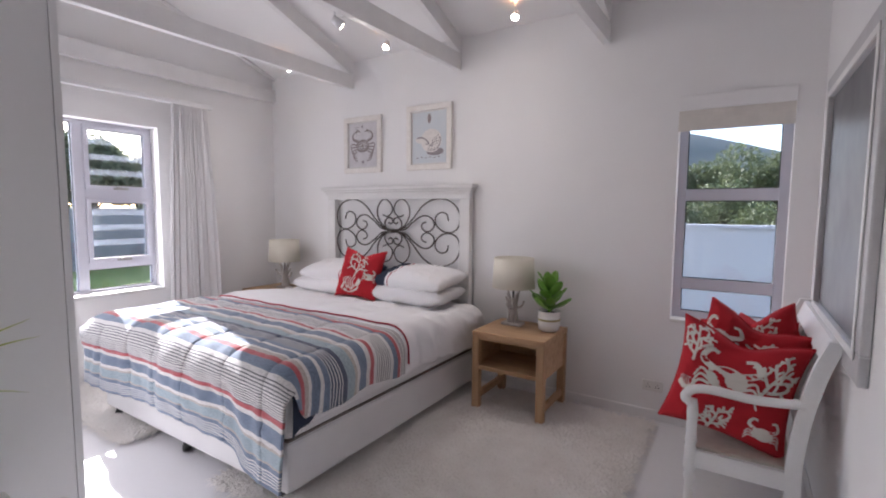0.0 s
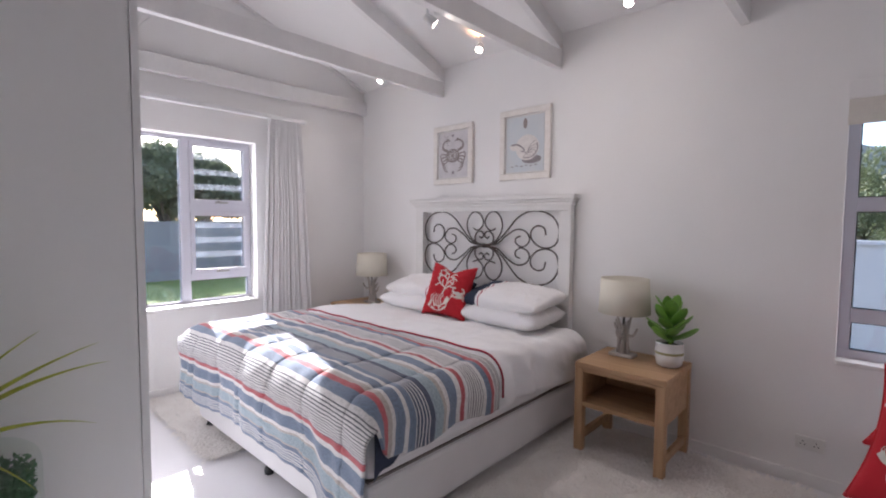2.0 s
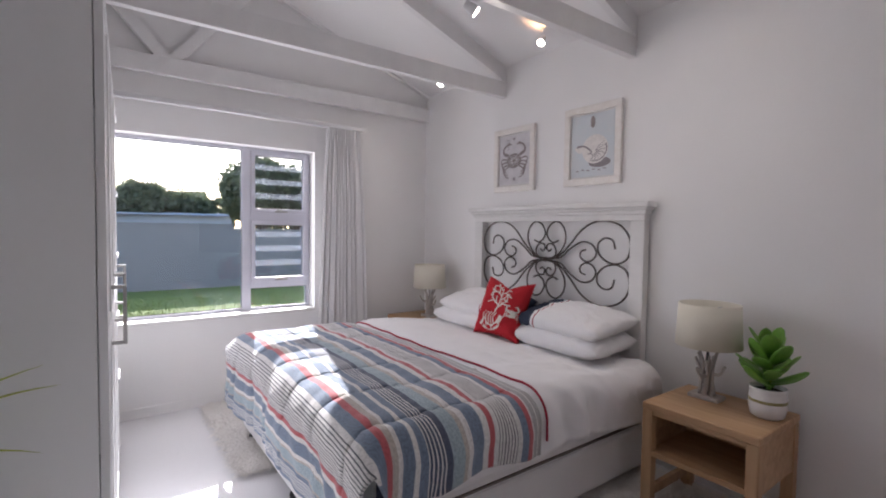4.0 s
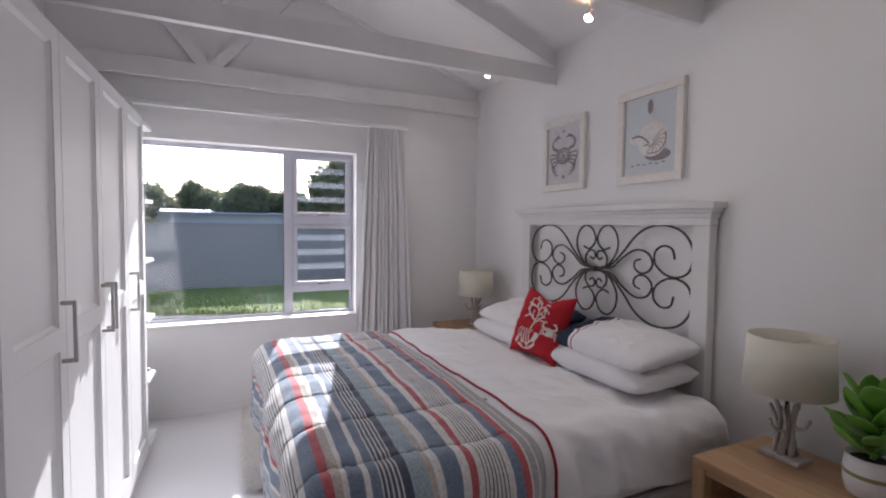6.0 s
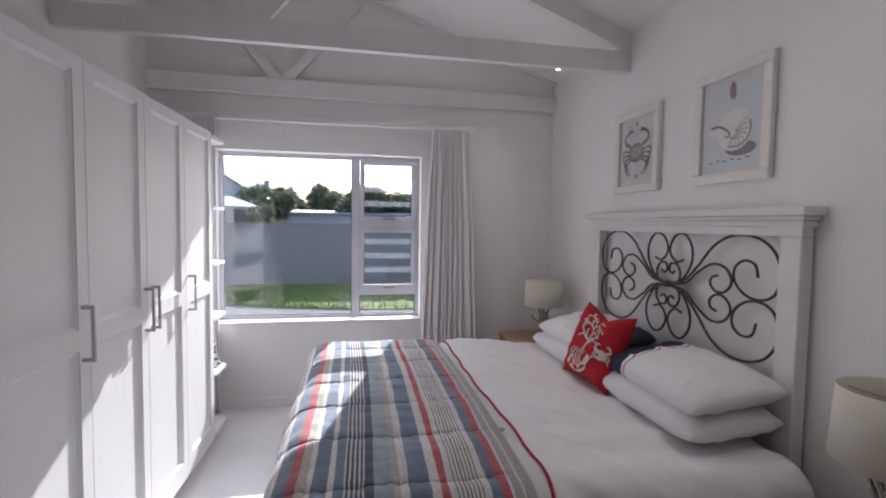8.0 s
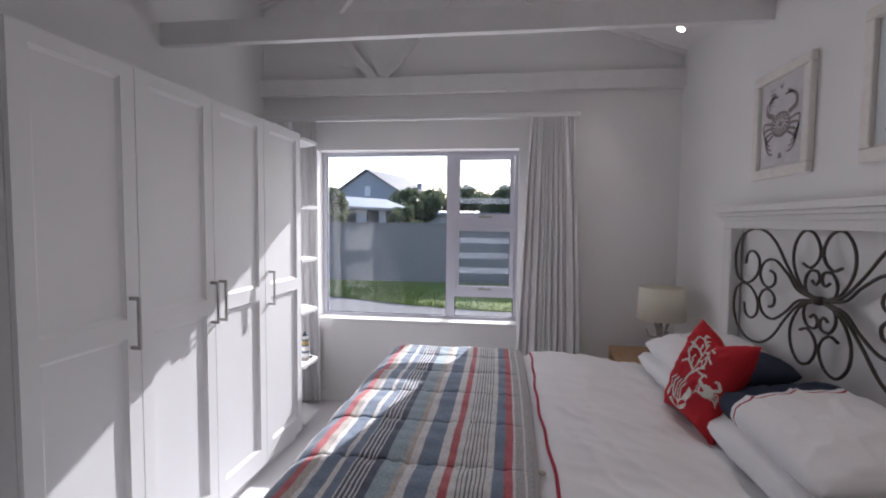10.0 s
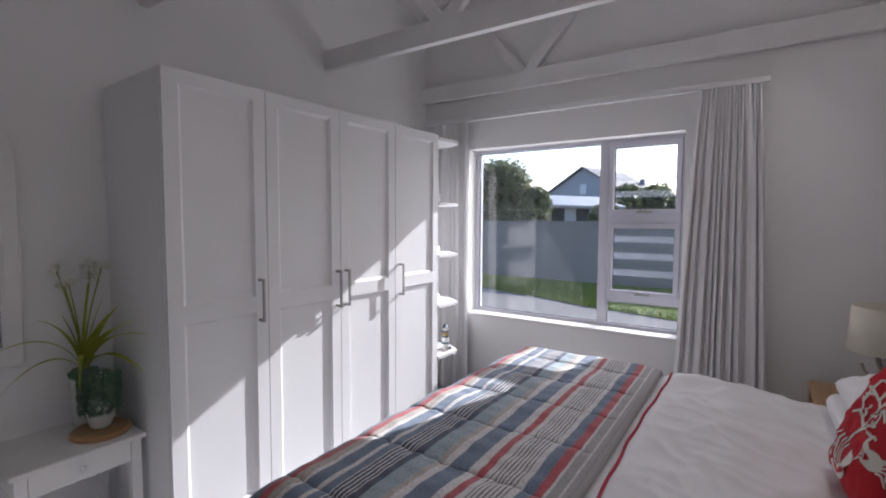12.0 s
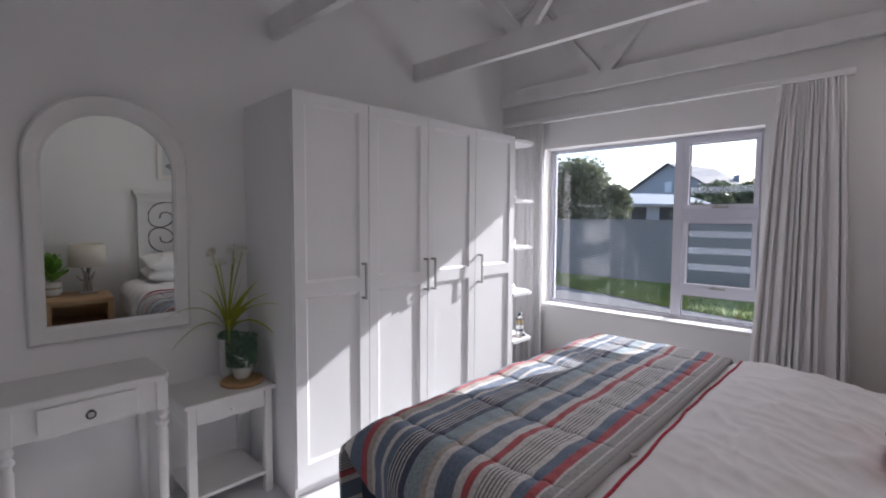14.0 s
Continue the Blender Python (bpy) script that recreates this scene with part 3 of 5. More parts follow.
def tree(name, label, x, y, height, spread, seed, leaves=5000, size=0.16, low=0.35, mat=CANOPY, cat="tree"):
    rnd = random.Random(seed)
    t = thing(name, label, cat, (x, y, GZ))
    bm = bmesh.new()
    tube(bm, curve([(0, 0, 0), (0.1 * spread * rnd.uniform(-1, 1), 0.1, height * 0.25), (0.05, -0.1, height * 0.5)]), [0.07 * spread] * 7 + [0.05 * spread] * 6, 8)
    blobs = []
    for k in range(13):
        a, q = rnd.uniform(0, 6.28), rnd.uniform(0.1, 1.0) ** 0.6
        c = Vector((q * spread * 0.72 * math.cos(a), q * spread * 0.72 * math.sin(a), height * rnd.uniform(low + 0.12, 0.88 - 0.18 * q)))
        blobs.append((c, spread * rnd.uniform(0.28, 0.46)))
        tube(bm, curve([(0, 0, height * 0.3), c * 0.5 + Vector((0, 0, height * 0.15)), c], 4), [0.035 * spread, 0.03 * spread, 0.025 * spread, 0.02 * spread, 0.016 * spread, 0.012 * spread, 0.01 * spread, 0.008 * spread, 0.006 * spread], 6)
    part("trunk", bm, BARK, t, smooth=True)
    verts, faces = [], []
    for _ in range(leaves):
        c, r = rnd.choice(blobs)
        d = Vector((rnd.gauss(0, 1), rnd.gauss(0, 1), rnd.gauss(0, 1))).normalized()
        p = c + d * r * rnd.uniform(0.55, 1.12)
        p.z = max(p.z, height * low * 0.6)
        s = size * rnd.uniform(0.6, 1.4)
        u = Vector((rnd.gauss(0, 1), rnd.gauss(0, 1), rnd.gauss(0, 1))).normalized()
        w = u.orthogonal().normalized()
        w.rotate(Matrix.Rotation(rnd.uniform(0, 6.28), 3, u))
        k = len(verts)
        verts += [p - u * s, p + w * s * 0.45, p + u * s, p - w * s * 0.45]
        faces.append((k, k + 1, k + 2, k + 3))
    me = bpy.data.meshes.new("crown")
    me.from_pydata([tuple(v) for v in verts], [], faces)
    me.materials.append(mat)
    crown = new("crown", me)
    crown.parent = t
    tagged(crown, kind="stuff")
    return t


def ahead(az, dist):
    return -0.4 + dist * math.cos(radians(az)), 2.0 + dist * math.sin(radians(az))


for k, (az, dist, h, sp) in enumerate(((-154.3, 17.5, 3.9, 2.0), (-150, 19.0, 4.4, 2.2), (-157.6, 17.0, 2.5, 1.1), (-167.5, 30, 3.9, 1.5), (-169.6, 32, 4.2, 1.8), (-171.5, 40, 4.6, 2.2), (-176.2, 44, 5.3, 2.4), (-179, 42, 5.1, 2.3), (174.2, 38, 4.2, 2.0), (171.5, 42, 3.4, 1.6), (169.3, 17.0, 4.3, 1.5), (165.5, 17.5, 4.2, 1.6), (160.0, 17.0, 3.4, 1.4))):
    tree("tree", "dark evergreen tree behind the garden wall", *ahead(az, dist), h, sp, 20 + k, 20000 if dist < 25 else 8000, 0.095 if dist < 25 else 0.16)
tree("shrub", "small dark bush behind the garden wall", -14.20, -0.86, 2.67, 0.55, 51, 5000, 0.06, 0.3, CANOPY, "shrub")
for k, (x, y, h, sp) in enumerate(((-34.1, 2.4, 4.8, 2.0), (-35.7, 5.9, 4.3, 2.2), (-35.9, 4.3, 4.0, 1.8))):
    tree("tree", "dark evergreen tree behind the garden wall", x, y, h, sp, 130 + k, 9000, 0.15)
for k in range(12):
    tree("shrub", "dense sunlit coastal shrub on the slope", -10 + 1.9 * k, 20.0 + 2.5 * (k % 3), 1.9 + 0.45 * (k % 3) + 0.2 * ((k * 7) % 3), 1.9, 60 + k, 9000, 0.06, 0.1, BUSH, "shrub")
for k in range(8):
    tree("shrub", "tall sunlit shrub on the slope", -13 + 3.3 * k, 38.0 + 3.0 * (k % 2), 5.0 + 0.6 * ((k * 5) % 3), 3.6, 90 + k, 15000, 0.12, 0.1, BUSH, "shrub")
bm = bmesh.new()


def ridge(a, b):
    x = -420 + 900 * a
    h = 66 * math.exp(-((x + 120) / 190.0) ** 2) + 14 + 4 * noise.noise(Vector((x * 0.012, 2.0, 0)))
    return Vector((x, 420 + 90 * b, GZ + h * min(1.0, 1.6 * b) if b else GZ - 1))


sheet(bm, 60, 8, ridge)
setting("hill_backdrop", bm, HILL, "distant grey green mountain slope")


def gable_house(name, label, az, dist, turn, w, d, wall_h, roof_h, wall_mat, roof_mat):
    h = thing(name, label, "house", (*ahead(az, dist), GZ), turn)
    bm = bmesh.new()
    box(bm, (-w / 2, -d / 2, 0), (w / 2, d / 2, wall_h))
    for s in (-1, 1):
        v = [bm.verts.new(p) for p in ((-w / 2, s * d / 2, wall_h), (w / 2, s * d / 2, wall_h), (0, s * d / 2, wall_h + roof_h))]
        bm.faces.new(v)
    part("wall", bm, wall_mat, h)
    bm = bmesh.new()
    o = 0.35
    for s in (-1, 1):
        a = (s * (w / 2 + o), wall_h - o * roof_h / (w / 2))
        v = [bm.verts.new(p) for p in ((a[0], -d / 2 - o, a[1]), (a[0], d / 2 + o, a[1]), (0, d / 2 + o, wall_h + roof_h + 0.05), (0, -d / 2 - o, wall_h + roof_h + 0.05))]
        bm.faces.new(v)
    r = part("roof", bm, roof_mat, h)
    thick(r, 0.12, 0.0)
    return h


house = gable_house("house", "grey gabled house beyond the garden wall", -165.6, 48, 76, 7.6, 7.0, 4.3, 2.2, STONE, ROOFDARK)
part("window", boxes(((-0.3, -3.56, 4.1), (0.3, -3.5, 5.0)), bev=0.01), ALU, house)
part("chimney", boxes(((2.2, 2.9, 4.6), (2.6, 3.3, 5.75)), ((2.16, 2.86, 5.65), (2.64, 3.34, 5.75)), bev=0.01), STONE, house)
for x in (-1.7, 1.3):
    part("window", boxes(((x - 0.45, -3.56, 2.3), (x + 0.45, -3.5, 3.5)), bev=0.01), ALU, house)
low = gable_house("bungalow", "low white bungalow with a pale metal roof", -161.2, 26, 60, 3.4, 5.0, 2.45, 0.45, WHITEWALL, ROOF)
for x in (-0.9, 0.8):
    part("window", boxes(((x - 0.35, -2.56, 1.5), (x + 0.35, -2.5, 2.3)), bev=0.01), BLACK, low)
for y in (-1.4, 0.2, 1.6):
    part("window", boxes(((1.7, y - 0.4, 1.5), (1.76, y + 0.4, 2.25)), bev=0.01), BLACK, low)
shed = thing("long_roof", "long low building with a corrugated metal roof", "building", (*ahead(-177, 34), GZ))
part("wall", boxes(((-2.5, -7.0, 0), (2.5, 7.0, 2.25))), WHITEWALL, shed)


def corrugated(a, b):
    y = -7.4 + 14.8 * a
    return Vector((3.0 - 6 * b, y, 2.25 + 0.32 * b + 0.03 * math.sin(y * 26)))


thick(part("roof", sheet(bmesh.new(), 260, 1, corrugated), ROOF, shed), 0.05)


# ---- bed ----
CX, HW, FOOT, HEAD = -2.57, 0.985, 1.34, 3.30


def fall(w, half, r):
    """A cloth's way over an edge: place across and drop for arc length w from the middle."""
    s, a = (1 if w >= 0 else -1), abs(w)
    flat = half - r
    if a <= flat:
        return s * a, 0.0
    arc = (a - flat) / r
    if arc < math.pi / 2:
        return s * (flat + r * math.sin(arc)), r * (1 - math.cos(arc))
    return s * half, r + (a - flat - r * math.pi / 2)


bed = thing("bed", "white upholstered divan bed base and mattress on the rugs", "bed", (CX, 0, 0))
part("base", boxes(((-0.965, FOOT + 0.02, 0.07), (0.965, HEAD, 0.325)), bev=0.022), COTTON, bed, smooth=False)
part("seam", boxes(((-0.948, FOOT + 0.037, 0.325), (0.948, HEAD - 0.01, 0.333))), surf("dark seam cloth", (0.24, 0.21, 0.19), 0.9, 30, 0.1, 0.1), bed, "dark seam over the base")
part("mattress", boxes(((-0.965, FOOT + 0.015, 0.333), (0.965, HEAD, 0.64)), bev=0.045), COTTON, bed)
for x in (-0.86, 0.0, 0.86):
    for y in (FOOT + 0.06, HEAD - 0.15):
        lg = part("leg", lathe(bmesh.new(), ((0.02, 0.05), (0.022, 0.075)), 12, (x, y, 0)), BLACK, bed, "black castor leg")
        part("castor", lathe(bmesh.new(), ((0.01, 0.0), (0.026, 0.006), (0.028, 0.03), (0.02, 0.052)), 14, (x, y, 0)), BLACK, lg, smooth=True)


def duvet_at(w, y, lift=0.0):
    x, d = fall(w, 1.025, 0.11)
    fy, dy = fall(max(0.0, 1.0 - (y - FOOT + 0.01)), 1.0, 0.10)
    n = noise.noise(Vector((w * 2.3, y * 2.1, 1.7))) * 0.024 + noise.noise(Vector((w * 6 + y * 3, y * 6, 3.1))) * 0.010 + (0.5 - abs(noise.noise(Vector((w * 3.1 + y, y * 4.0 - w, 7.7))))) ** 3 * 0.09 + 0.008 * math.sin(14 * noise.noise(Vector((w * 1.7, y * 1.5, 5.5))))
    under = max(0.0, min(1.0, (2.2 - y) / 0.1))
    n += 0.018 * (1 - abs(noise.noise(Vector((w * 2.0 + y * 2.2, y * 6.5 - w * 3.2, 2.2))))) ** 8 + 0.014 * (1 - abs(noise.noise(Vector((w * 7.5 - y * 3.0, y * 3.6 + w, 6.1))))) ** 9
    n *= 0.6 * (1 - 0.8 * math.exp(-((y - 2.228) / 0.07) ** 2)) * (1 - 0.8 * under)
    hang = min(1.0, d / 0.12)
    x -= 0.035 * under * hang * (1 if w > 0 else -1)
    tuck = 0.045 * max(0.0, min(1.0, (2.25 - y) / 0.08))
    ripple = hang * (1 - under) * 0.03 * math.sin(y * 21 + 2.4 * math.sin(y * 5)) * (0.5 + 0.5 * math.sin(y * 3.3 + 1))
    z = 0.715 + n * (1 - hang) - d * 0.92 - dy + 0.02 * math.cos(w * 1.3) - 0.045 * max(0.0, min(1.0, (y - 2.55) / 0.3)) - tuck
    return Vector((x + (ripple + n) * (1 if w > 0 else -1) * hang + lift * hang * (1 if w > 0 else -1), FOOT - 0.01 + 1.0 - fy if y < FOOT + 1 else y, z + lift * (1 - hang)))


duvet = thing("duvet", "white cotton duvet with red piping on the bed", "duvet", (CX, 0, 0))
WD = 1.27
cover = part("cover", sheet(bmesh.new(), 150, 130, lambda a, b: duvet_at(-WD + 2 * WD * a, FOOT + 0.05 + (3.24 - FOOT - 0.05) * b)), LINEN, duvet)
thick(cover, 0.02)
PIPE = surf("dark red piping", (0.40, 0.015, 0.045), 0.8, 20, 0.1, 0.3, fine=200)
part("piping", tube(bmesh.new(), [duvet_at(-1.2 + 2.4 * k / 90, 2.228 + 0.007 * math.sin(k * 0.11) + 0.003 * math.sin(k * 0.5), 0.004) for k in range(91)], 0.0062, 6), PIPE, duvet, "dark red piping across the cover", True)
part("button", lathe(bmesh.new(), ((0.012, 0.0), (0.012, 0.004), (0.008, 0.006)), 16, tuple(duvet_at(0.55, 2.195, 0.012))), DRIFT, duvet, "flat grey button")

# striped throw over the foot of the bed
BLUE, SKYB, NVY, GRY, WHT, RDS, LIN, BEI = (0.175, 0.225, 0.315), (0.34, 0.42, 0.475), (0.075, 0.092, 0.145), (0.41, 0.40, 0.40), (0.72, 0.70, 0.69), (0.48, 0.105, 0.12), (0.12, 0.12, 0.14), (0.49, 0.44, 0.40)
bands, s0 = [], 0.0


def band(width, colour):
    global s0
    bands.append((s0, colour))
    s0 += width


def lines(n, gap, thin, ground, ink):
    for _ in range(n):
        band(gap, ground)
        band(thin, ink)


for w, c in ((0.022, GRY), (0.007, WHT), (0.030, GRY), (0.009, WHT), (0.030, RDS), (0.036, BLUE), (0.014, WHT)):
    band(w, c)
lines(7, 0.0088, 0.0048, WHT, LIN)
for w, c in ((0.022, WHT), (0.028, RDS), (0.032, WHT), (0.070, BLUE), (0.030, WHT), (0.022, BEI), (0.062, SKYB), (0.018, NVY)):
    band(w, c)
lines(5, 0.0105, 0.0055, NVY, WHT)
for w, c in ((0.032, BLUE), (0.020, WHT), (0.050, BLUE), (0.018, WHT), (0.028, BEI), (0.028, RDS), (0.046, BLUE), (0.014, WHT)):
    band(w, c)
lines(12, 0.0085, 0.0050, WHT, LIN)
for w, c in ((0.03, RDS), (0.028, WHT), (0.085, BLUE), (0.026, WHT), (0.016, BEI), (0.075, SKYB), (0.012, BEI), (0.022, BLUE)):
    band(w, c)
lines(5, 0.009, 0.008, BLUE, WHT)
band(0.2, BLUE)
STRIPES = striped("striped woven cotton", bands)
THROW_L = s0 - 0.2 + 0.025


def throw_at(a, b, lift=0.0):
    s = THROW_L * b
    y0 = 2.14 + 0.03 * math.sin(a * 2.6 + 0.4)
    wl = -1.26 + 0.06 * math.sin(b * 9)
    foot = max(0.0, min(1.0, (s - 0.70) / 0.22))
    foot = foot * foot * (3 - 2 * foot)
    wr = 1.235 - 0.02 * math.sin(b * 7) - 0.17 * foot
    wl += 0.19 * foot
    w = wl + (wr - wl) * a
    x, d = fall(w, 1.05, 0.11)
    fy, dy = fall(s - (y0 - 2.14) + 0.16, 1.0, 0.11)
    rise = max(0.0, min(1.0, (0.80 - w) / 0.22))
    dy -= max(0.0, dy - 0.10) * (0.14 + 0.18 * rise * rise * (3 - 2 * rise) + 0.035 * math.sin(w * 5.2 + 1.0))
    quilt = abs(math.sin(math.pi * (w - 0.57) / 0.333)) ** 0.4
    near = abs((w - 0.57) / 0.333 - round((w - 0.57) / 0.333)) * 0.333
    pucker = math.exp(-(near / 0.03) ** 2) * (0.003 * math.sin(s * 85 + 5 * noise.noise(Vector((w * 3, s * 7, 2.0)))) + 0.004 * noise.noise(Vector((w * 9, s * 30, 6.0))))
    puff = 0.010 * quilt - 0.006 * math.exp(-(near / 0.0065) ** 2) + pucker + 0.010 * noise.noise(Vector((w * 5, s * 4, 9.0))) + 0.005 * noise.noise(Vector((w * 16, s * 13, 4.0)))
    hx, hy = min(1.0, d / 0.12), min(1.0, dy / 0.12)
    puff *= min(1.0, b * 14)
    x += (w - x) * hy
    d, hx = d * (1 - hy), hx * (1 - hy)
    sway = hy * (0.022 * math.sin(w * 6.5 + 0.6) * min(1.0, dy / 0.3) + 0.012 * dy + 0.0045 * math.sin(w * 37 + 3 * noise.noise(Vector((w * 4, s * 2, 1.0)))) * min(1.0, dy / 0.2))
    z = 0.700 + 0.02 * math.cos(w * 1.3) - max(d, dy) - 0.35 * min(d, dy) + (puff + lift) * (1 - hx) * (1 - hy)
    sx = 1 if w > 0 else -1
    return Vector((x + sx * hx * (puff + lift + 0.02 * math.sin(s * 15)), 2.30 - fy - hy * (puff + lift + sway + 0.01), max(z, 0.12)))


throw = thing("throw", "blue, white and red striped quilted throw over the bed", "throw", (CX, 0, 0))
cloth = part("cloth", sheet(bmesh.new(), 420, 170, throw_at, lambda a, b: (a * 2.5, THROW_L * b)), STRIPES, throw)
thick(cloth, 0.014)
part("hem", tube(bmesh.new(), [throw_at(k / 120, 0.0) + Vector((0, 0.004, -0.004)) for k in range(121)], 0.017, 10), STRIPES, throw, smooth=True)


def lining_at(a, b):
    y = FOOT - 0.004 + 0.25 * b
    low = 0.385 + 0.13 * b + 0.012 * math.sin(b * 11)
    return Vector((1.034 + 0.008 * math.sin(math.pi * a) * math.sin(b * 9 + 1), y, 0.645 + (low - 0.645) * a))


part("lining", sheet(bmesh.new(), 10, 48, lining_at), NAVY, throw, "navy underside")


# ---- pillows and cushions ----
def pad(w, d, t, puff=0.5, seed=1, n=28, ears=0.10, span=(-1, 1), crease=0.0, soft=0.0, dent=0.0):
    """A stuffed case, w by d, t thick, in the x-y plane, closed all round. Returns its front as a function too."""
    rnd = Vector((seed * 3.7, seed * 1.3, 0.4))

    def at(u, v, side):
        e = (1 - abs(u) ** 3.2) ** puff * (1 - abs(v) ** 3.2) ** puff if abs(u) < 1 and abs(v) < 1 else 0.0
        x = u * w / 2 * (1 - ears * (1 - v * v) * abs(u) ** 3)
        y = v * d / 2 * (1 - ears * (1 - u * u) * abs(v) ** 3)
        x, y = x * (1 - soft * abs(u * v) ** 4), y * (1 - 1.6 * soft * abs(u * v) ** 4)
        wr = noise.noise(Vector((u * 2.2, v * 2.2, side * 2.0)) + rnd) * 0.10 + noise.noise(Vector((u * 6, v * 6, side)) + rnd) * 0.03
        wr += crease * (1 - abs(noise.noise(Vector((u * 2.6 + v, v * 3.4 - u, side)) + rnd))) ** 8 - crease * 0.8 * abs(u) ** 4 * abs(math.sin(v * 7 + seed))
        y -= dent * d * max(0.0, v) ** 2 * math.exp(-((u - 0.05) / 0.42) ** 2)
        wr -= 2.2 * dent * max(0.0, v + 0.2) * math.exp(-((u - 0.05) / 0.22) ** 2)
        return Vector((x, y, side * t / 2 * e * (1 + wr)))
    bm = bmesh.new()
    lo, hi = span
    for side in (1, -1):
        sheet(bm, n, n, (lambda s: lambda a, b: at(lo + (hi - lo) * (a if s > 0 else 1 - a), 2 * b - 1, s))(side))
    bmesh.ops.remove_doubles(bm, verts=bm.verts, dist=0.0005)
    return bm, at


def pillow(x, y, z, rz, tilt, seed, navy):
    p = thing("pillow", "plump white pillow" + (" with a navy end band" if navy else "") + " stacked at the headboard", "pillow", group="pillows on the bed")
    p.matrix_basis = pose(x, y, z, tilt, 0, rz)
    lengths = ((-1, -0.46, NAVY), (-0.46, -0.40, LINEN), (-0.40, -0.375, PIPE), (-0.375, 1, LINEN)) if navy else ((-1, 1, LINEN),)
    for u0, u1, m in lengths:
        part("case" if m is LINEN else "band", pad(0.76, 0.46, 0.156, 0.46, seed, 40, 0.04, (u0, u1), 0.24, 0.045)[0], m, p, "" if m is LINEN else "navy cotton band" if m is NAVY else "thin red line")
    return p


pillow(-2.10, 3.09, 0.768, 0, 4, 11, False)
pillow(-2.11, 3.12, 0.880, -2, 8, 12, True)
pillow(-3.03, 3.09, 0.768, 180, -4, 13, False)
pillow(-2.97, 3.12, 0.880, 182, -8, 14, True)


def ribbon(bm, at, path, width, lift=0.003, taper=True):
    """A flat printed stroke on a pad's front, along path of (u, v)."""
    pts = curve([(u, v, 0) for u, v in path], 4)
    left, right = [], []
    for i, p in enumerate(pts):
        way = (pts[min(i + 1, len(pts) - 1)] - pts[max(i - 1, 0)])
        way = way.normalized() if way.length else Vector((1, 0, 0))
        k = width * (1.0 - 0.45 * (i / (len(pts) - 1)) if taper else 1.0) / 2
        for side, row in ((1, left), (-1, right)):
            u, v = p.x - side * way.y * k, p.y + side * way.x * k
            u, v = max(-0.97, min(0.97, u)), max(-0.97, min(0.97, v))
            row.append(bm.verts.new(at(u, v, 1) + Vector((0, 0, lift))))
    for i in range(len(pts) - 1):
        bm.faces.new((left[i], right[i], right[i + 1], left[i + 1]))


def blot(bm, at, u, v, r, n=10):
    """A round printed spot on a pad's front."""
    lim = lambda q: max(-0.97, min(0.97, q))
    bm.faces.new([bm.verts.new(at(lim(u + r * math.cos(6.283 * i / n)), lim(v + r * math.sin(6.283 * i / n)), 1) + Vector((0, 0, 0.0035))) for i in range(n)])


def coral(bm, at, u, v, ang, size, rnd, depth=3, wide=0.075):
    """A branching coral print: a bent stem with side branches set in turn, each ending in a knob."""
    bend = rnd.uniform(-0.22, 0.22)
    line = [(u, v)]
    for k in range(1, 5):
        g = ang + bend * (k - 2)
        line.append((line[-1][0] + math.sin(g) * size / 4, line[-1][1] + math.cos(g) * size / 4))
    ribbon(bm, at, line, wide, taper=depth == 3)
    blot(bm, at, *line[-1], wide * 0.55)
    if depth <= 1:
        return
    side = rnd.choice((-1, 1))
    for k in range(6 if depth == 3 else 3):
        f = (0.16 + 0.145 * k if depth == 3 else 0.35 + 0.27 * k) + rnd.uniform(-.03, .03)
        i = min(3, int(f * 4))
        t = min(1.0, f * 4 - i)
        bu, bv = line[i][0] + (line[i + 1][0] - line[i][0]) * t, line[i][1] + (line[i + 1][1] - line[i][1]) * t
        ln = size * rnd.uniform(0.42, 0.58) * (1 - 0.35 * f) if depth == 3 else max(0.07, size * 0.42)
        coral(bm, at, bu, bv, ang + side * rnd.uniform(0.75, 1.15), ln, rnd, depth - 1, wide * 0.85)
        side = -side


def crab(bm, at, u, v, k=1.0):
    n = 14
    ring = [bm.verts.new(at(u + 0.28 * k * math.cos(6.283 * i / n), v + 0.20 * k * math.sin(6.283 * i / n), 1) + Vector((0, 0, 0.004))) for i in range(n)]
    mid = bm.verts.new(at(u, v, 1) + Vector((0, 0, 0.004)))
    for i in range(n):
        bm.faces.new((mid, ring[i], ring[(i + 1) % n]))
    for s in (-1, 1):
        for j in range(3):
            ribbon(bm, at, [(u + s * 0.2 * k, v - 0.05 * k - 0.05 * j * k), (u + s * 0.36 * k, v + (0.06 - 0.1 * j) * k), (u + s * 0.45 * k, v - (0.1 + 0.1 * j) * k)], 0.05 * k)
        ribbon(bm, at, [(u + s * 0.18 * k, v + 0.1 * k), (u + s * 0.38 * k, v + 0.22 * k), (u + s * 0.30 * k, v + 0.40 * k), (u + s * 0.18 * k, v + 0.38 * k)], 0.11 * k)


def lobster(bm, at, u, v, k=1.0):
    ribbon(bm, at, [(u - 0.28 * k, v + 0.02), (u - 0.05 * k, v - 0.12 * k), (u + 0.18 * k, v - 0.05 * k), (u + 0.28 * k, v + 0.2 * k)], 0.2 * k)
    for j in range(5):
        ribbon(bm, at, [(u - 0.2 * k + 0.08 * j * k, v - 0.02 * k), (u - 0.26 * k + 0.08 * j * k, v + 0.14 * k), (u - 0.18 * k + 0.08 * j * k, v + 0.24 * k)], 0.035 * k)


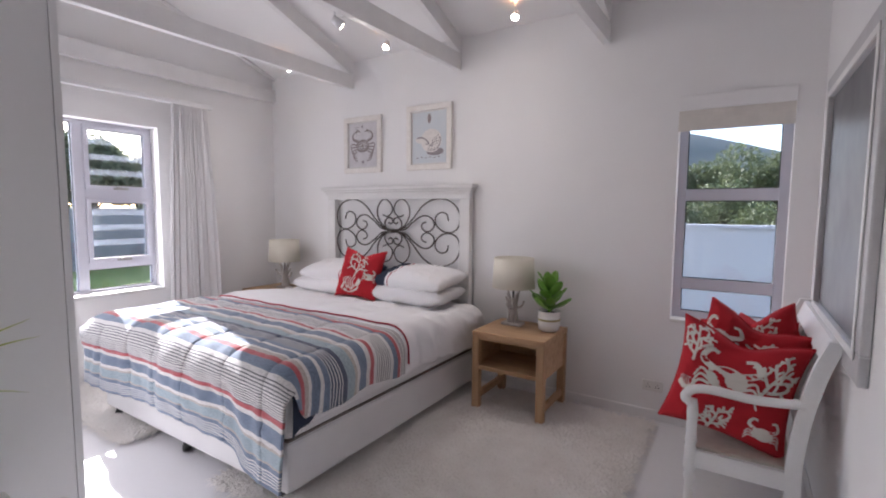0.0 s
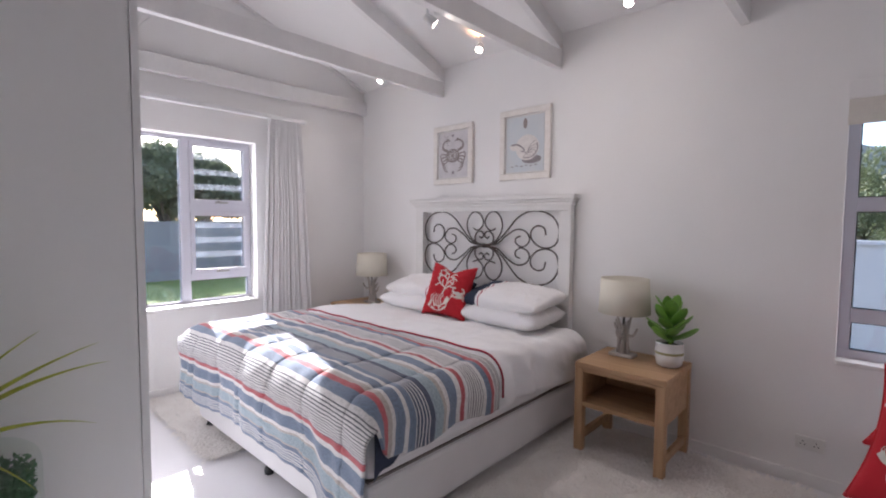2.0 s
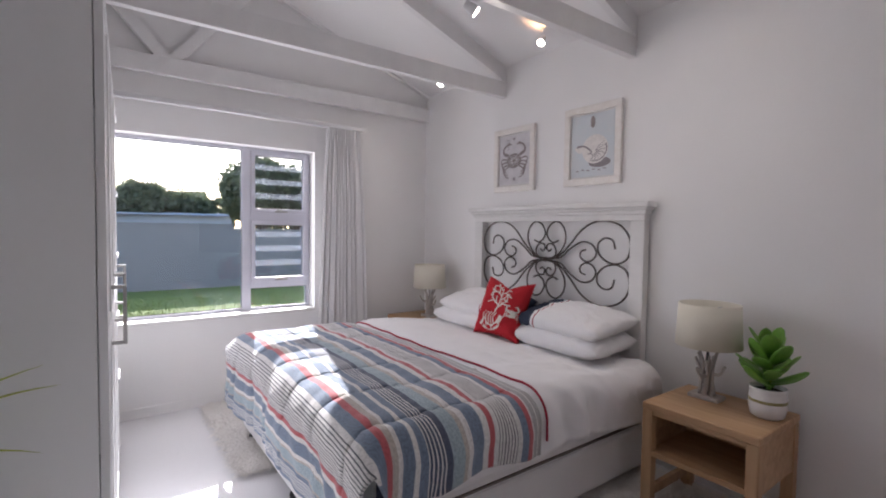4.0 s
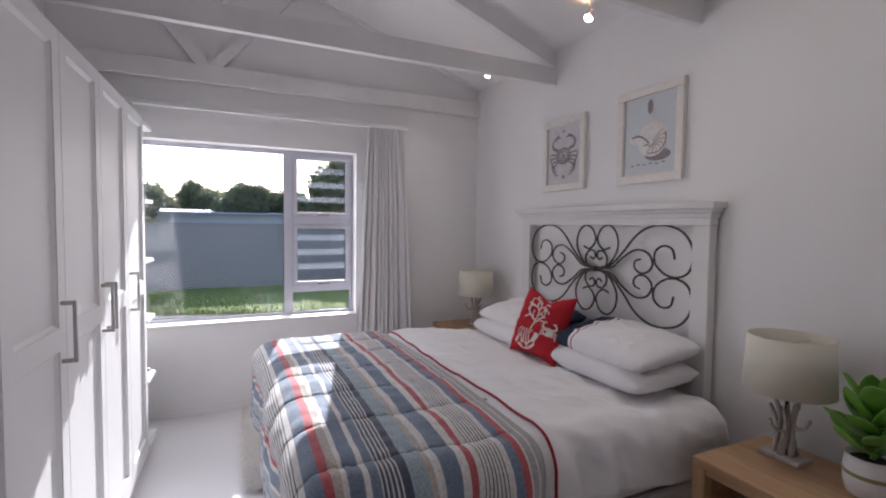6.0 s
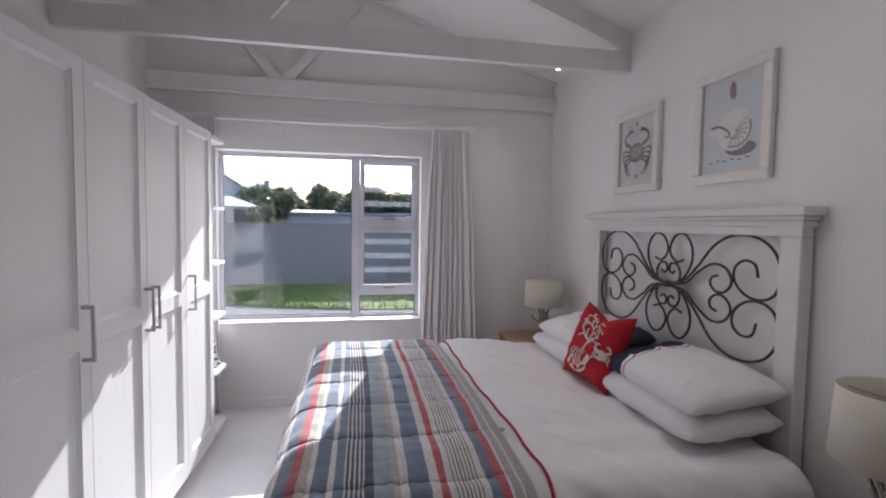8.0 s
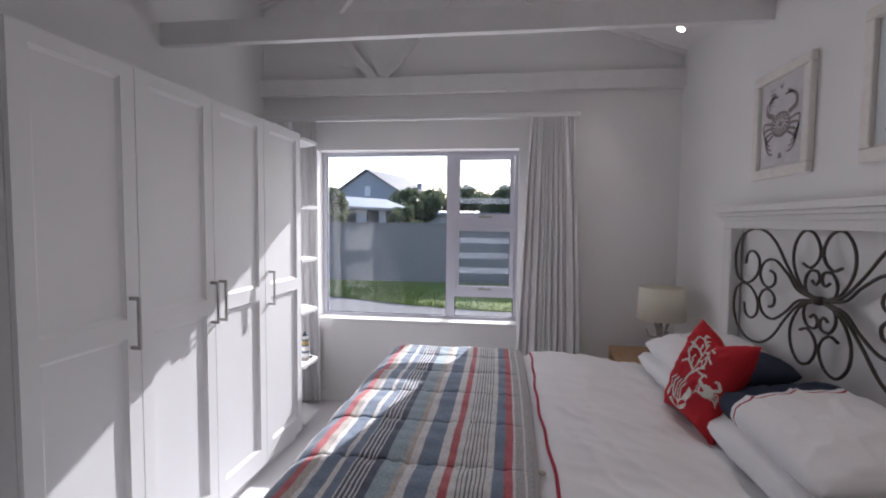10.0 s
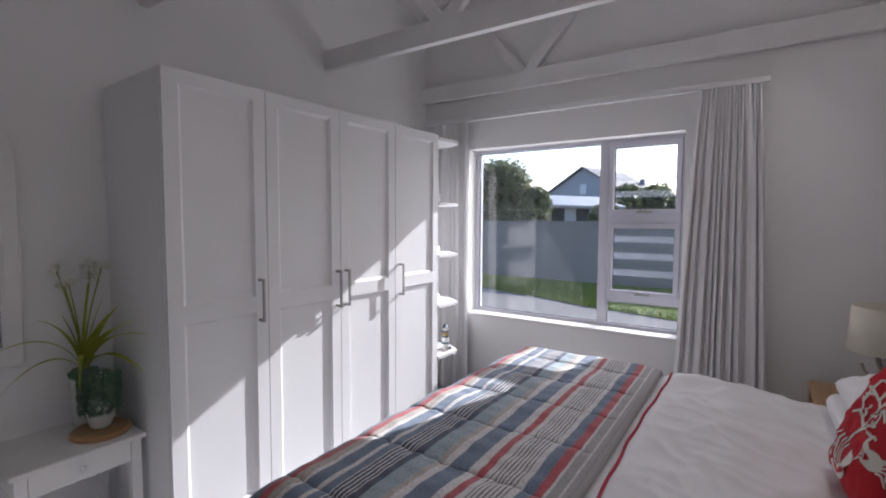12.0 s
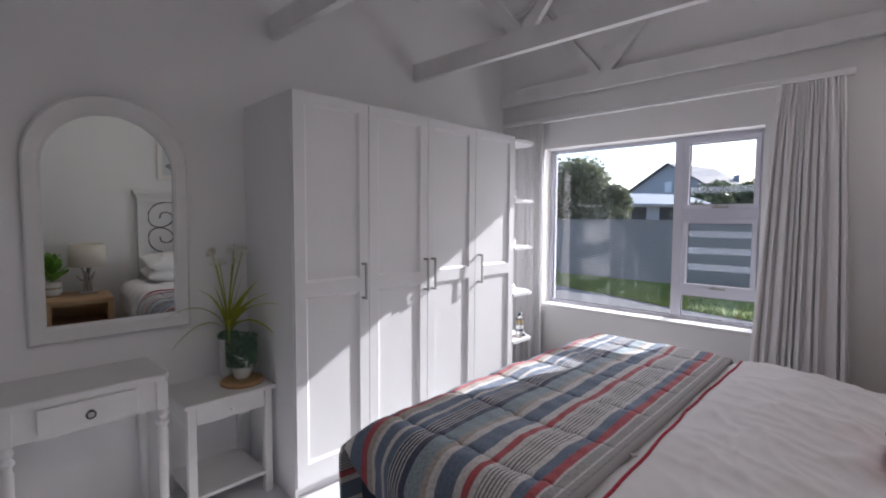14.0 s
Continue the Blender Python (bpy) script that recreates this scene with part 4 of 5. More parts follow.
def cushion(at_m, size, seed, design, label, dent=0.10):
    c = thing("cushion", label, "cushion", group="red cushions")
    c.matrix_basis = at_m
    bm, at = pad(size, size, size * 0.44, 0.46, seed, 44, 0.125, (-1, 1), 0.12, 0.0, dent)
    part("cover", bm, RED, c)
    rnd = random.Random(seed)
    for name, f in design:
        b = bmesh.new()
        f(b, at, rnd)
        tagged(part(name, b, CREAM, c, "cream printed " + name), kind="stuff")
    bm = bmesh.new()
    tube(bm, [at(*q, 1) * 1.0 for q in [(-1 + 2 * k / 20, -1) for k in range(21)] + [(1, -1 + 2 * k / 20) for k in range(21)] + [(1 - 2 * k / 20, 1) for k in range(21)] + [(-1, 1 - 2 * k / 20) for k in range(21)]], 0.004, 6)
    part("piping", bm, RED, c, smooth=True)
    return c


BED_DESIGN = (("coral", lambda b, at, r: coral(b, at, -0.02, -0.22, 0.05, 1.0, r, 3, 0.062)), ("lobster", lambda b, at, r: lobster(b, at, -0.12, -0.58, 1.5)), ("crab", lambda b, at, r: crab(b, at, 0.66, -0.15, 0.62)))
cushion(pose(-2.583, 2.95, 0.893, 69, 0, 7) @ pose(0, 0, 0.01, 0, 0, -3) @ Matrix.Diagonal((0.97, 1.0, 0.8, 1.0)), 0.44, 21, BED_DESIGN, "red cushion printed with cream coral, against the pillows")

# ---- headboard ----
hb = thing("headboard", "white wooden headboard frame with wrought iron scrolls", "headboard", (-2.555, N, 0))
for s in (-1, 1):
    part("post", boxes(((s * 0.775 - 0.05, -0.072, 0.0), (s * 0.775 + 0.05, -0.012, 1.545)), bev=0.005), CHALK, hb)
part("frieze", boxes(((-0.825, -0.072, 1.545), (0.825, -0.012, 1.60)), bev=0.004), CHALK, hb)
part("lower_rail", boxes(((-0.724, -0.066, 0.60), (0.724, -0.018, 0.70)), bev=0.004), CHALK, hb)
for nm, o, z0, z1 in (("lower_moulding", 0.012, 1.585, 1.612), ("cove_moulding", 0.027, 1.612, 1.632), ("cornice", 0.045, 1.632, 1.665)):
    part(nm, boxes(((-0.825 - o, -0.072 - o, z0), (0.825 + o, -0.008, z1)), bev=0.005), CHALK, hb)
SCROLLS = (((0.0, 0.0), (0.12, 0.04), (0.23, 0.17), (0.33, 0.32), (0.44, 0.40), (0.56, 0.405), (0.66, 0.345), (0.715, 0.22), (0.70, 0.07), (0.63, 0.008), (0.545, 0.02), (0.478, 0.095), (0.472, 0.19), (0.525, 0.245), (0.585, 0.225), (0.605, 0.145)),
           ((0.0, 0.0), (0.14, 0.03), (0.225, 0.12), (0.33, 0.20), (0.42, 0.18), (0.458, 0.095), (0.425, 0.025), (0.37, 0.008), (0.325, 0.05), (0.33, 0.105), (0.37, 0.125)),
           ((0.02, 0.005), (0.12, 0.06), (0.185, 0.19), (0.18, 0.32), (0.12, 0.405), (0.05, 0.385), (0.01, 0.30), (0.022, 0.23), (0.07, 0.185), (0.12, 0.205)),
           ((0.0, 0.01), (0.08, 0.03), (0.10, 0.10), (0.07, 0.165), (0.02, 0.165), (0.008, 0.12), (0.03, 0.09), (0.055, 0.11)))
MIDZ = 1.252
for path in SCROLLS:
    for sx in (-1, 1):
        for sz in (-1, 1):
            part("scroll", tube(bmesh.new(), [Vector((sx * p.x, -0.045, MIDZ + sz * 0.715 * p.y)) for p in curve([(u, v, 0) for u, v in path], 6)], 0.0066, 6), IRON, hb, smooth=True)
part("rosette", lathe(bmesh.new(), ((0.0, -0.02), (0.022, -0.015), (0.026, 0.0), (0.022, 0.015), (0.0, 0.02)), 14, (0, -0.045, MIDZ)), IRON, hb, "rusty iron boss", True)


# ---- pictures over the bed ----
PAPER_A = surf("lilac grey print", (0.70, 0.68, 0.70), 0.8, 14, 0.12, 0.05, fine=60)
PAPER_B = surf("pale blue print", (0.59, 0.635, 0.67), 0.8, 9, 0.22, 0.05, fine=50, hue=(0.72, 0.72, 0.73))
INK = surf("dark print ink", (0.31, 0.265, 0.265), 0.8, 30, 0.2, 0.0)
INK2 = surf("mid print ink", (0.30, 0.27, 0.29), 0.8, 30, 0.2, 0.0)
SHELLINK = surf("pale shell ink", (0.80, 0.77, 0.75), 0.8, 40, 0.12, 0.0)
MAT = surf("white picture mount", (0.74, 0.73, 0.72), 0.8, 20, 0.02, 0.0)


def tagged_stuff(name, bm, material, parent):
    return tagged(part(name, bm, material, parent), kind="stuff")


def framed(x0, x1, z0, z1, paper, label):
    f = thing("framed_picture", label, "picture", ((x0 + x1) / 2, N, (z0 + z1) / 2), group="pictures over the bed")
    w, h = (x1 - x0) / 2, (z1 - z0) / 2
    b = 0.05
    for lo, hi in (((-w, -h), (w, -h + b)), ((-w, h - b), (w, h)), ((-w, -h + b), (-w + b, h - b)), ((w - b, -h + b), (w, h - b))):
        part("frame_side", boxes(((lo[0], -0.032, lo[1]), (hi[0], -0.001, hi[1])), bev=0.006), PALE_WOOD, f)
    part("print", boxes(((-w + b, -0.012, -h + b), (w - b, -0.004, h - b))), MAT, f)
    part("sheet", boxes(((-w + b + 0.012, -0.016, -h + b + 0.012), (w - b - 0.012, -0.012, h - b - 0.012))), paper, f)
    return f, w - b - 0.012, h - b - 0.012


def stroke(bm, path, width, y=-0.0185):
    pts = curve([(u, 0, v) for u, v in path], 4)
    rows = []
    for i, p in enumerate(pts):
        way = (pts[min(i + 1, len(pts) - 1)] - pts[max(i - 1, 0)]).normalized()
        k = width / 2 * (1 - 0.4 * i / len(pts))
        rows.append((bm.verts.new((p.x - way.z * k, y, p.z + way.x * k)), bm.verts.new((p.x + way.z * k, y, p.z - way.x * k))))
    for a, b in zip(rows, rows[1:]):
        bm.faces.new((a[0], a[1], b[1], b[0]))


def disc(bm, x, z, rx, rz, y=-0.019, n=20, wob=0.0):
    v = [bm.verts.new((x + rx * math.cos(6.283 * k / n) * (1 + wob * math.sin(5 * k)), y, z + rz * math.sin(6.283 * k / n))) for k in range(n)]
    bm.faces.new(v)


f, w, h = framed(-3.185, -2.715, 1.80, 2.335, PAPER_A, "pale wooden frame with a dark crab print")
bm = bmesh.new()
disc(bm, 0.0, -0.01, 0.082, 0.062, wob=0.04)
part("crab_body", bm, INK, f)
bm = bmesh.new()
for s in (-1, 1):
    stroke(bm, [(s * 0.06, 0.035), (s * 0.118, 0.06), (s * 0.115, 0.105), (s * 0.05, 0.142)], 0.026)
    stroke(bm, [(s * 0.112, 0.10), (s * 0.075, 0.128), (s * 0.028, 0.126)], 0.014)
    for j in range(4):
        stroke(bm, [(s * 0.06, 0.0 - 0.018 * j), (s * (0.145 - 0.008 * j), 0.01 - 0.035 * j), (s * (0.138 - 0.014 * j), -0.05 - 0.03 * j), (s * (0.10 - 0.014 * j), -0.085 - 0.022 * j)], 0.013)
tagged_stuff("limb_drawing", bm, INK, f)
bm = bmesh.new()
for k in range(14):
    a = 6.283 * k / 14
    stroke(bm, [(0.02 * math.cos(a), -0.008 + 0.014 * math.sin(a)), (0.045 * math.cos(a + 0.25), -0.008 + 0.034 * math.sin(a + 0.25)), (0.068 * math.cos(a), -0.008 + 0.05 * math.sin(a))], 0.006, -0.0196)
for s in (-1, 1):
    stroke(bm, [(s * 0.10, 0.07), (s * 0.112, 0.095), (s * 0.085, 0.12)], 0.008, -0.0196)
tagged_stuff("shell_markings", bm, PAPER_A, f)
bm = bmesh.new()
stroke(bm, [(-0.012, 0.18), (0.0, 0.165), (0.008, 0.185)], 0.014)
stroke(bm, [(0.005, -0.175), (0.005, -0.15)], 0.03)
for k in range(5):
    stroke(bm, [(-0.10 + 0.006 * k, 0.17 - 0.02 * k), (-0.05, 0.17 - 0.02 * k)], 0.004)
tagged_stuff("print_marks", bm, INK2, f)
f, w, h = framed(-2.415, -1.94, 1.80, 2.365, PAPER_B, "pale wooden frame with a nautilus shell print on blue")
bm = bmesh.new()
disc(bm, 0.025, -0.03, 0.108, 0.102, -0.0185, 28)
part("shell", bm, SHELLINK, f)
bm = bmesh.new()
stroke(bm, [(0.0, -0.045), (-0.055, -0.015), (-0.105, -0.025), (-0.13, 0.0)], 0.062, -0.0192)
part("shell_mouth", bm, SHELLINK, f)
bm = bmesh.new()
stroke(bm, [(-0.125, -0.002), (-0.07, 0.0), (-0.02, -0.028), (0.0, -0.052), (-0.03, -0.062)], 0.014, -0.0199)
for k in range(8):
    a = -0.4 + 0.36 * k
    stroke(bm, [(0.012 + 0.022 * math.cos(a), -0.045 - 0.02 * math.sin(a)), (0.03 + 0.06 * math.cos(a - 0.25), -0.03 - 0.058 * math.sin(a - 0.25)), (0.03 + 0.088 * math.cos(a - 0.1), -0.025 - 0.085 * math.sin(a - 0.1))], 0.0045, -0.0199)
stroke(bm, [(0.115, 0.0), (0.122, -0.04), (0.10, -0.085), (0.05, -0.112), (-0.01, -0.108)], 0.010, -0.0199)
tagged_stuff("shell_lines", bm, INK2, f)
bm = bmesh.new()
disc(bm, 0.005, 0.162, 0.019, 0.042)
part("bud", bm, INK, f)
bm = bmesh.new()
disc(bm, 0.065, -0.125, 0.09, 0.034, -0.0178)
part("shell_shadow", bm, INK2, f)
bm = bmesh.new()
for k in range(6):
    stroke(bm, [(-0.13 + 0.045 * k, -0.175 + 0.006 * (k % 2)), (-0.105 + 0.045 * k, -0.178 + 0.006 * (k % 2))], 0.008)
tagged_stuff("print_marks", bm, INK2, f)


# ---- nightstands ----
def nightstand(x, y, height):
    n = thing("nightstand", "light oak nightstand with an open shelf", "nightstand", (x, y, 0), group="nightstands")
    n.scale = (1, 1, height / 0.55)
    part("top", boxes(((-0.272, -0.243, 0.515), (0.272, 0.243, 0.55)), bev=0.006), OAK, n)
    for sx in (-1, 1):
        for sy in (-1, 1):
            part("leg", boxes(((sx * 0.243 - 0.027, sy * 0.214 - 0.027, 0), (sx * 0.243 + 0.027, sy * 0.214 + 0.027, 0.515)), bev=0.004), OAK_UP, n)
        part("side_panel", boxes(((sx * 0.255 - 0.009, -0.187, 0.295), (sx * 0.255 + 0.009, 0.187, 0.515))), OAK, n)
        part("stretcher", boxes(((sx * 0.246 - 0.012, -0.187, 0.075), (sx * 0.246 + 0.012, 0.187, 0.125)), bev=0.003), OAK, n)
    part("shelf", boxes(((-0.244, -0.236, 0.292), (0.244, 0.2, 0.318)), bev=0.003), OAK, n)
    part("back_panel", boxes(((-0.215, 0.19, 0.318), (0.215, 0.202, 0.515))), OAK, n)
    part("top_rail", boxes(((-0.215, -0.236, 0.495), (0.215, -0.21, 0.515)), bev=0.002), OAK, n)
    return n


nightstand(-1.155, 3.085, 0.59)
nightstand(-3.90, 3.115, 0.62)


def driftwood_lamp(x, y, z, seed):
    rnd = random.Random(seed)
    l = thing("table_lamp", "table lamp of grey driftwood sticks with a cream drum shade, unlit", "lamp", (x, y, z), group="bedside lamps")
    part("base", boxes(((-0.078, -0.05, 0.0), (0.078, 0.05, 0.022)), bev=0.007), DRIFT, l)
    for k in range(9):
        a, r = 6.28 * k / 9 + rnd.uniform(-.3, .3), rnd.uniform(0.018, 0.046)
        h = rnd.uniform(0.19, 0.295)
        lean = rnd.uniform(0.2, 1.5)
        pts = [(r * math.cos(a), r * math.sin(a), 0.018), (r * 0.8 * math.cos(a + .4), r * 0.8 * math.sin(a + .4), h * 0.45), (r * 0.9 * math.cos(a + .7), r * 0.9 * math.sin(a + .7), h * 0.7), (r * (1 + lean) * math.cos(a + .5), r * (1 + lean) * math.sin(a + .5), h)]
        p = curve(pts, 4)
        part("stick", tube(bmesh.new(), p, [0.0105 - 0.004 * i / len(p) + rnd.uniform(-.0015, .0015) for i in range(len(p))], 7), DRIFT, l, smooth=True)
        if k % 3 == 0:
            q = p[len(p) // 2]
            part("twig", tube(bmesh.new(), curve([q, q + Vector((0.05 * math.cos(a), 0.05 * math.sin(a), 0.01)), q + Vector((0.075 * math.cos(a), 0.075 * math.sin(a), 0.055))], 4), [0.009] * 4 + [0.007] * 5, 7), DRIFT, l, smooth=True)
    part("stem", lathe(bmesh.new(), ((0.007, 0.02), (0.007, 0.40), (0.016, 0.402), (0.016, 0.45), (0.0, 0.455)), 12), BLACK, l)
    shade = part("shade", lathe(bmesh.new(), ((0.160, 0.285), (0.148, 0.508), (0.145, 0.508), (0.157, 0.285), (0.160, 0.285)), 40), SHADE, l, smooth=True)
    part("spider", boxes(((-0.146, -0.002, 0.475), (0.146, 0.002, 0.478)), ((-0.002, -0.146, 0.475), (0.002, 0.146, 0.478))), STEEL, shade)
    return l


driftwood_lamp(-1.255, 3.17, 0.59, 4)
driftwood_lamp(-3.84, 3.15, 0.62, 9)


def leaf_mesh(length, width, bend, cup=0.25):
    def f(a, b):
        t = b
        w = width / 2 * max(0.0, math.sin(math.pi * (0.10 + 0.90 * t ** 1.35))) ** 0.55 * (1 if t < 1 else 0.05)
        s = 2 * a - 1
        return Vector((s * w, length * t * math.cos(bend * t), length * t * math.sin(bend * t) + cup * w * abs(s) ** 1.5))
    return sheet(bmesh.new(), 6, 12, f)


pot = thing("potted_plant", "green fleshy leaved plant in a white banded pot on the nightstand", "plant", (-0.965, 3.15, 0.59))
pot.scale = (1.14, 1.14, 1.14)
body = part("pot", lathe(bmesh.new(), ((0.046, 0.0), (0.062, 0.012), (0.07, 0.05), (0.07, 0.085), (0.066, 0.118), (0.069, 0.128), (0.064, 0.13), (0.060, 0.112), (0.0, 0.11)), 32), CERAMIC, pot, smooth=True)
part("band", lathe(bmesh.new(), ((0.0703, 0.07), (0.0712, 0.073), (0.0712, 0.079), (0.0700, 0.082)), 32), GOLD, body, "olive line round the pot", True)
part("soil", lathe(bmesh.new(), ((0.058, 0.112), (0.04, 0.118), (0.0, 0.12)), 20), SOIL, pot)
rnd = random.Random(6)
part("stem", tube(bmesh.new(), curve([(0, 0, 0.11), (0.006, 0.004, 0.18), (0.0, 0.0, 0.26)]), 0.008, 8), LEAF, pot, smooth=True)
for k in range(20):
    g = k / 19
    z = 0.128 + 0.15 * g
    m = pose(0, 0, z, 0, 0, 137.5 * k + 20) @ pose(0, 0.004, 0, 10 + 40 * g + rnd.uniform(-8, 8), rnd.uniform(-14, 14), 0)
    lf = part("leaf", leaf_mesh(rnd.uniform(0.13, 0.158) * (1 - 0.15 * g), rnd.uniform(0.062, 0.074), rnd.uniform(0.1, 0.5), 0.18), LEAF, pot)
    lf.matrix_basis = m
    thick(lf, 0.003)


# ---- wardrobe ----
DW, WLEAN = 0.4695, -1.9
WAT = (-1.675, 0.583, 0.0)
DY, BACK = 0.0, -0.595
wd = thing("wardrobe", "tall white four door wardrobe against the wall", "wardrobe", WAT, WLEAN)
L = 4 * DW
for lo, hi, nm in (((-L, BACK, 0.07), (-L + 0.02, DY - 0.024, 2.165), "side_panel"), ((-0.02, BACK, 0.0), (0.0, DY - 0.024, 2.165), "side_panel"), ((-L + 0.02, BACK, 2.145), (-0.02, DY - 0.024, 2.165), "top_panel"), ((-L + 0.02, BACK, 0.07), (-0.02, DY - 0.024, 0.09), "bottom_panel"), ((-L + 0.02, BACK, 0.09), (-0.02, BACK + 0.01, 2.145), "back_panel")):
    part(nm, boxes((lo, hi), bev=0.0015), LACQUER, wd)
part("plinth", boxes(((-L, DY - 0.07, 0.0), (-0.021, DY - 0.05, 0.07))), LACQUER, wd)


def panel_door(x0, x1, z0, z1, st=0.064, top=0.055, foot=0.115, rail=(1.095, 1.172)):
    """One framed door leaf: a flat face with two sunk panels, in one piece."""
    bm = bmesh.new()
    xs, zs = (x0, x0 + st, x1 - st, x1), (z0, z0 + foot, rail[0], rail[1], z1 - top, z1)
    g = [[bm.verts.new((x, DY, z)) for z in zs] for x in xs]
    for i in range(3):
        for k in range(5):
            q = [g[i][k], g[i + 1][k], g[i + 1][k + 1], g[i][k + 1]]
            if i == 1 and k in (1, 3):
                lip = [bm.verts.new((v.co.x, DY - 0.004, v.co.z)) for v in q]
                c = Vector(((xs[1] + xs[2]) / 2, 0, (zs[k] + zs[k + 1]) / 2))
                deep = [bm.verts.new((v.co.x + (0.014 if v.co.x < c.x else -0.014), DY - 0.014, v.co.z + (0.014 if v.co.z < c.z else -0.014))) for v in q]
                for a, b in ((q, lip), (lip, deep)):
                    for m in range(4):
                        bm.faces.new((a[m], a[(m + 1) % 4], b[(m + 1) % 4], b[m]))
                bm.faces.new(deep)
            else:
                bm.faces.new(q)
    rim = [g[0][k] for k in range(6)] + [g[1][5], g[2][5]] + [g[3][k] for k in range(5, -1, -1)] + [g[2][0], g[1][0]]
    back = [bm.verts.new((v.co.x, DY - 0.021, v.co.z)) for v in rim]
    for m in range(len(rim)):
        bm.faces.new((rim[m], rim[(m + 1) % len(rim)], back[(m + 1) % len(rim)], back[m]))
    bm.faces.new(back)
    bmesh.ops.recalc_face_normals(bm, faces=bm.faces)
    return bm


for k in range(4):
    x1, x0 = -k * DW - 0.002, -(k + 1) * DW + 0.002
    d = part("door", panel_door(x0, x1, 0.075, 2.163), LACQUER, wd)
    hx = (x0 + 0.047, x0 + 0.030, x1 - 0.030, x1 - 0.034)[k]
    part("handle", boxes(((hx - 0.006, DY + 0.033, 1.05), (hx + 0.006, DY + 0.045, 1.26)), ((hx - 0.006, DY, 1.05), (hx + 0.006, DY + 0.033, 1.064)), ((hx - 0.006, DY, 1.246), (hx + 0.006, DY + 0.033, 1.26)), bev=0.002), STEEL, d, "brushed steel bar handle")

WX0 = -1.675
shelf = thing("end_shelf", "open white corner shelves on the wardrobe end", "shelf", (WX0 - L, 0, 0))
for z in (0.12, 0.528, 0.915, 1.292, 1.675, 2.148):
    bm = bmesh.new()
    foot = ((-0.002, S + 0.002), (-0.002, 0.65), (-0.25, 0.66), (-0.345, 0.52), (-0.35, S + 0.002))
    lo, hi = [[bm.verts.new((x, y, z - h)) for x, y in foot] for h in (0.022, 0.0)]
    bm.faces.new(lo[::-1]), bm.faces.new(hi)
    for k in range(5):
        bm.faces.new((lo[k], lo[(k + 1) % 5], hi[(k + 1) % 5], hi[k]))
    bmesh.ops.recalc_face_normals(bm, faces=bm.faces)
    part("board", bm, LACQUER, shelf)
SX = WX0 - L - 0.17
light = thing("lighthouse_ornament", "small blue and white lighthouse ornament on a shelf", "ornament", (SX - 0.02, 0.585, 0.528))
NAVYP = surf("navy paint", (0.05, 0.08, 0.13), 0.5, 20, 0.1, 0.0)
GOLDP = surf("golden paint", (0.35, 0.25, 0.10), 0.5, 20, 0.1, 0.0)
part("foot", boxes(((-0.055, -0.04, 0.0), (0.055, 0.04, 0.014)), bev=0.004), DRIFT, light)
for k, (r0, r1, z0, z1, m) in enumerate(((0.036, 0.033, 0.014, 0.05, CERAMIC), (0.033, 0.031, 0.05, 0.066, NAVYP), (0.031, 0.028, 0.066, 0.10, CERAMIC), (0.028, 0.027, 0.10, 0.112, NAVYP), (0.027, 0.025, 0.112, 0.145, GOLDP), (0.031, 0.031, 0.145, 0.152, NAVYP), (0.018, 0.018, 0.152, 0.178, CERAMIC), (0.022, 0.004, 0.178, 0.205, NAVYP))):
    part("tier", lathe(bmesh.new(), ((r0, z0), (r1, z1)), 18), m, light)
part("boat", tube(bmesh.new(), [(-0.02, 0.04, 0.03), (0.0, 0.044, 0.022), (0.025, 0.04, 0.032)], [0.004, 0.012, 0.004], 8), NAVYP, light)
bm = bmesh.new()
bmesh.ops.create_uvsphere(bm, u_segments=18, v_segments=12, radius=0.034)
noise_v = [(v, 1 + 0.12 * math.sin(7 * math.atan2(v.co.y, v.co.x))) for v in bm.verts]
for v, k in noise_v:
    v.co.x, v.co.y = v.co.x * k, v.co.y * k
solid("shell_ornament", bm, CERAMIC, "round ribbed white shell on a shelf", "ornament", (SX + 0.02, 0.52, 0.945), True)
solid("small_box", boxes(((-0.03, -0.02, 0), (0.03, 0.02, 0.055)), bev=0.004), CERAMIC, "little white box on a shelf", "box", (SX + 0.06, 0.55, 1.292))
bm = bmesh.new()
for k in range(5):
    a = 1.57 + k * 1.2566
    tube(bm, [(0, 0, 0.055), (0.028 * math.cos(a), 0.0, 0.055 + 0.028 * math.sin(a)), (0.052 * math.cos(a), 0.0, 0.055 + 0.052 * math.sin(a))], [0.014, 0.010, 0.003], 8)
solid("starfish_ornament", bm, CHALK, "pale starfish standing on a shelf", "ornament", (SX, 0.52, 1.679), True)

# ---- arched mirror ----
mir = thing("arched_mirror", "arched wall mirror in a wide white frame", "mirror")
mir.matrix_basis = pose(-1.025, S + 0.022, 1.5, -1.3, 0, -1.7) @ pose(0, 0, -1.5)


def arch(half, z0, spring, n=28):
    return [(-half, z0), (half, z0)] + [(half * math.cos(math.pi * k / n), spring + half * math.sin(math.pi * k / n)) for k in range(n + 1)]


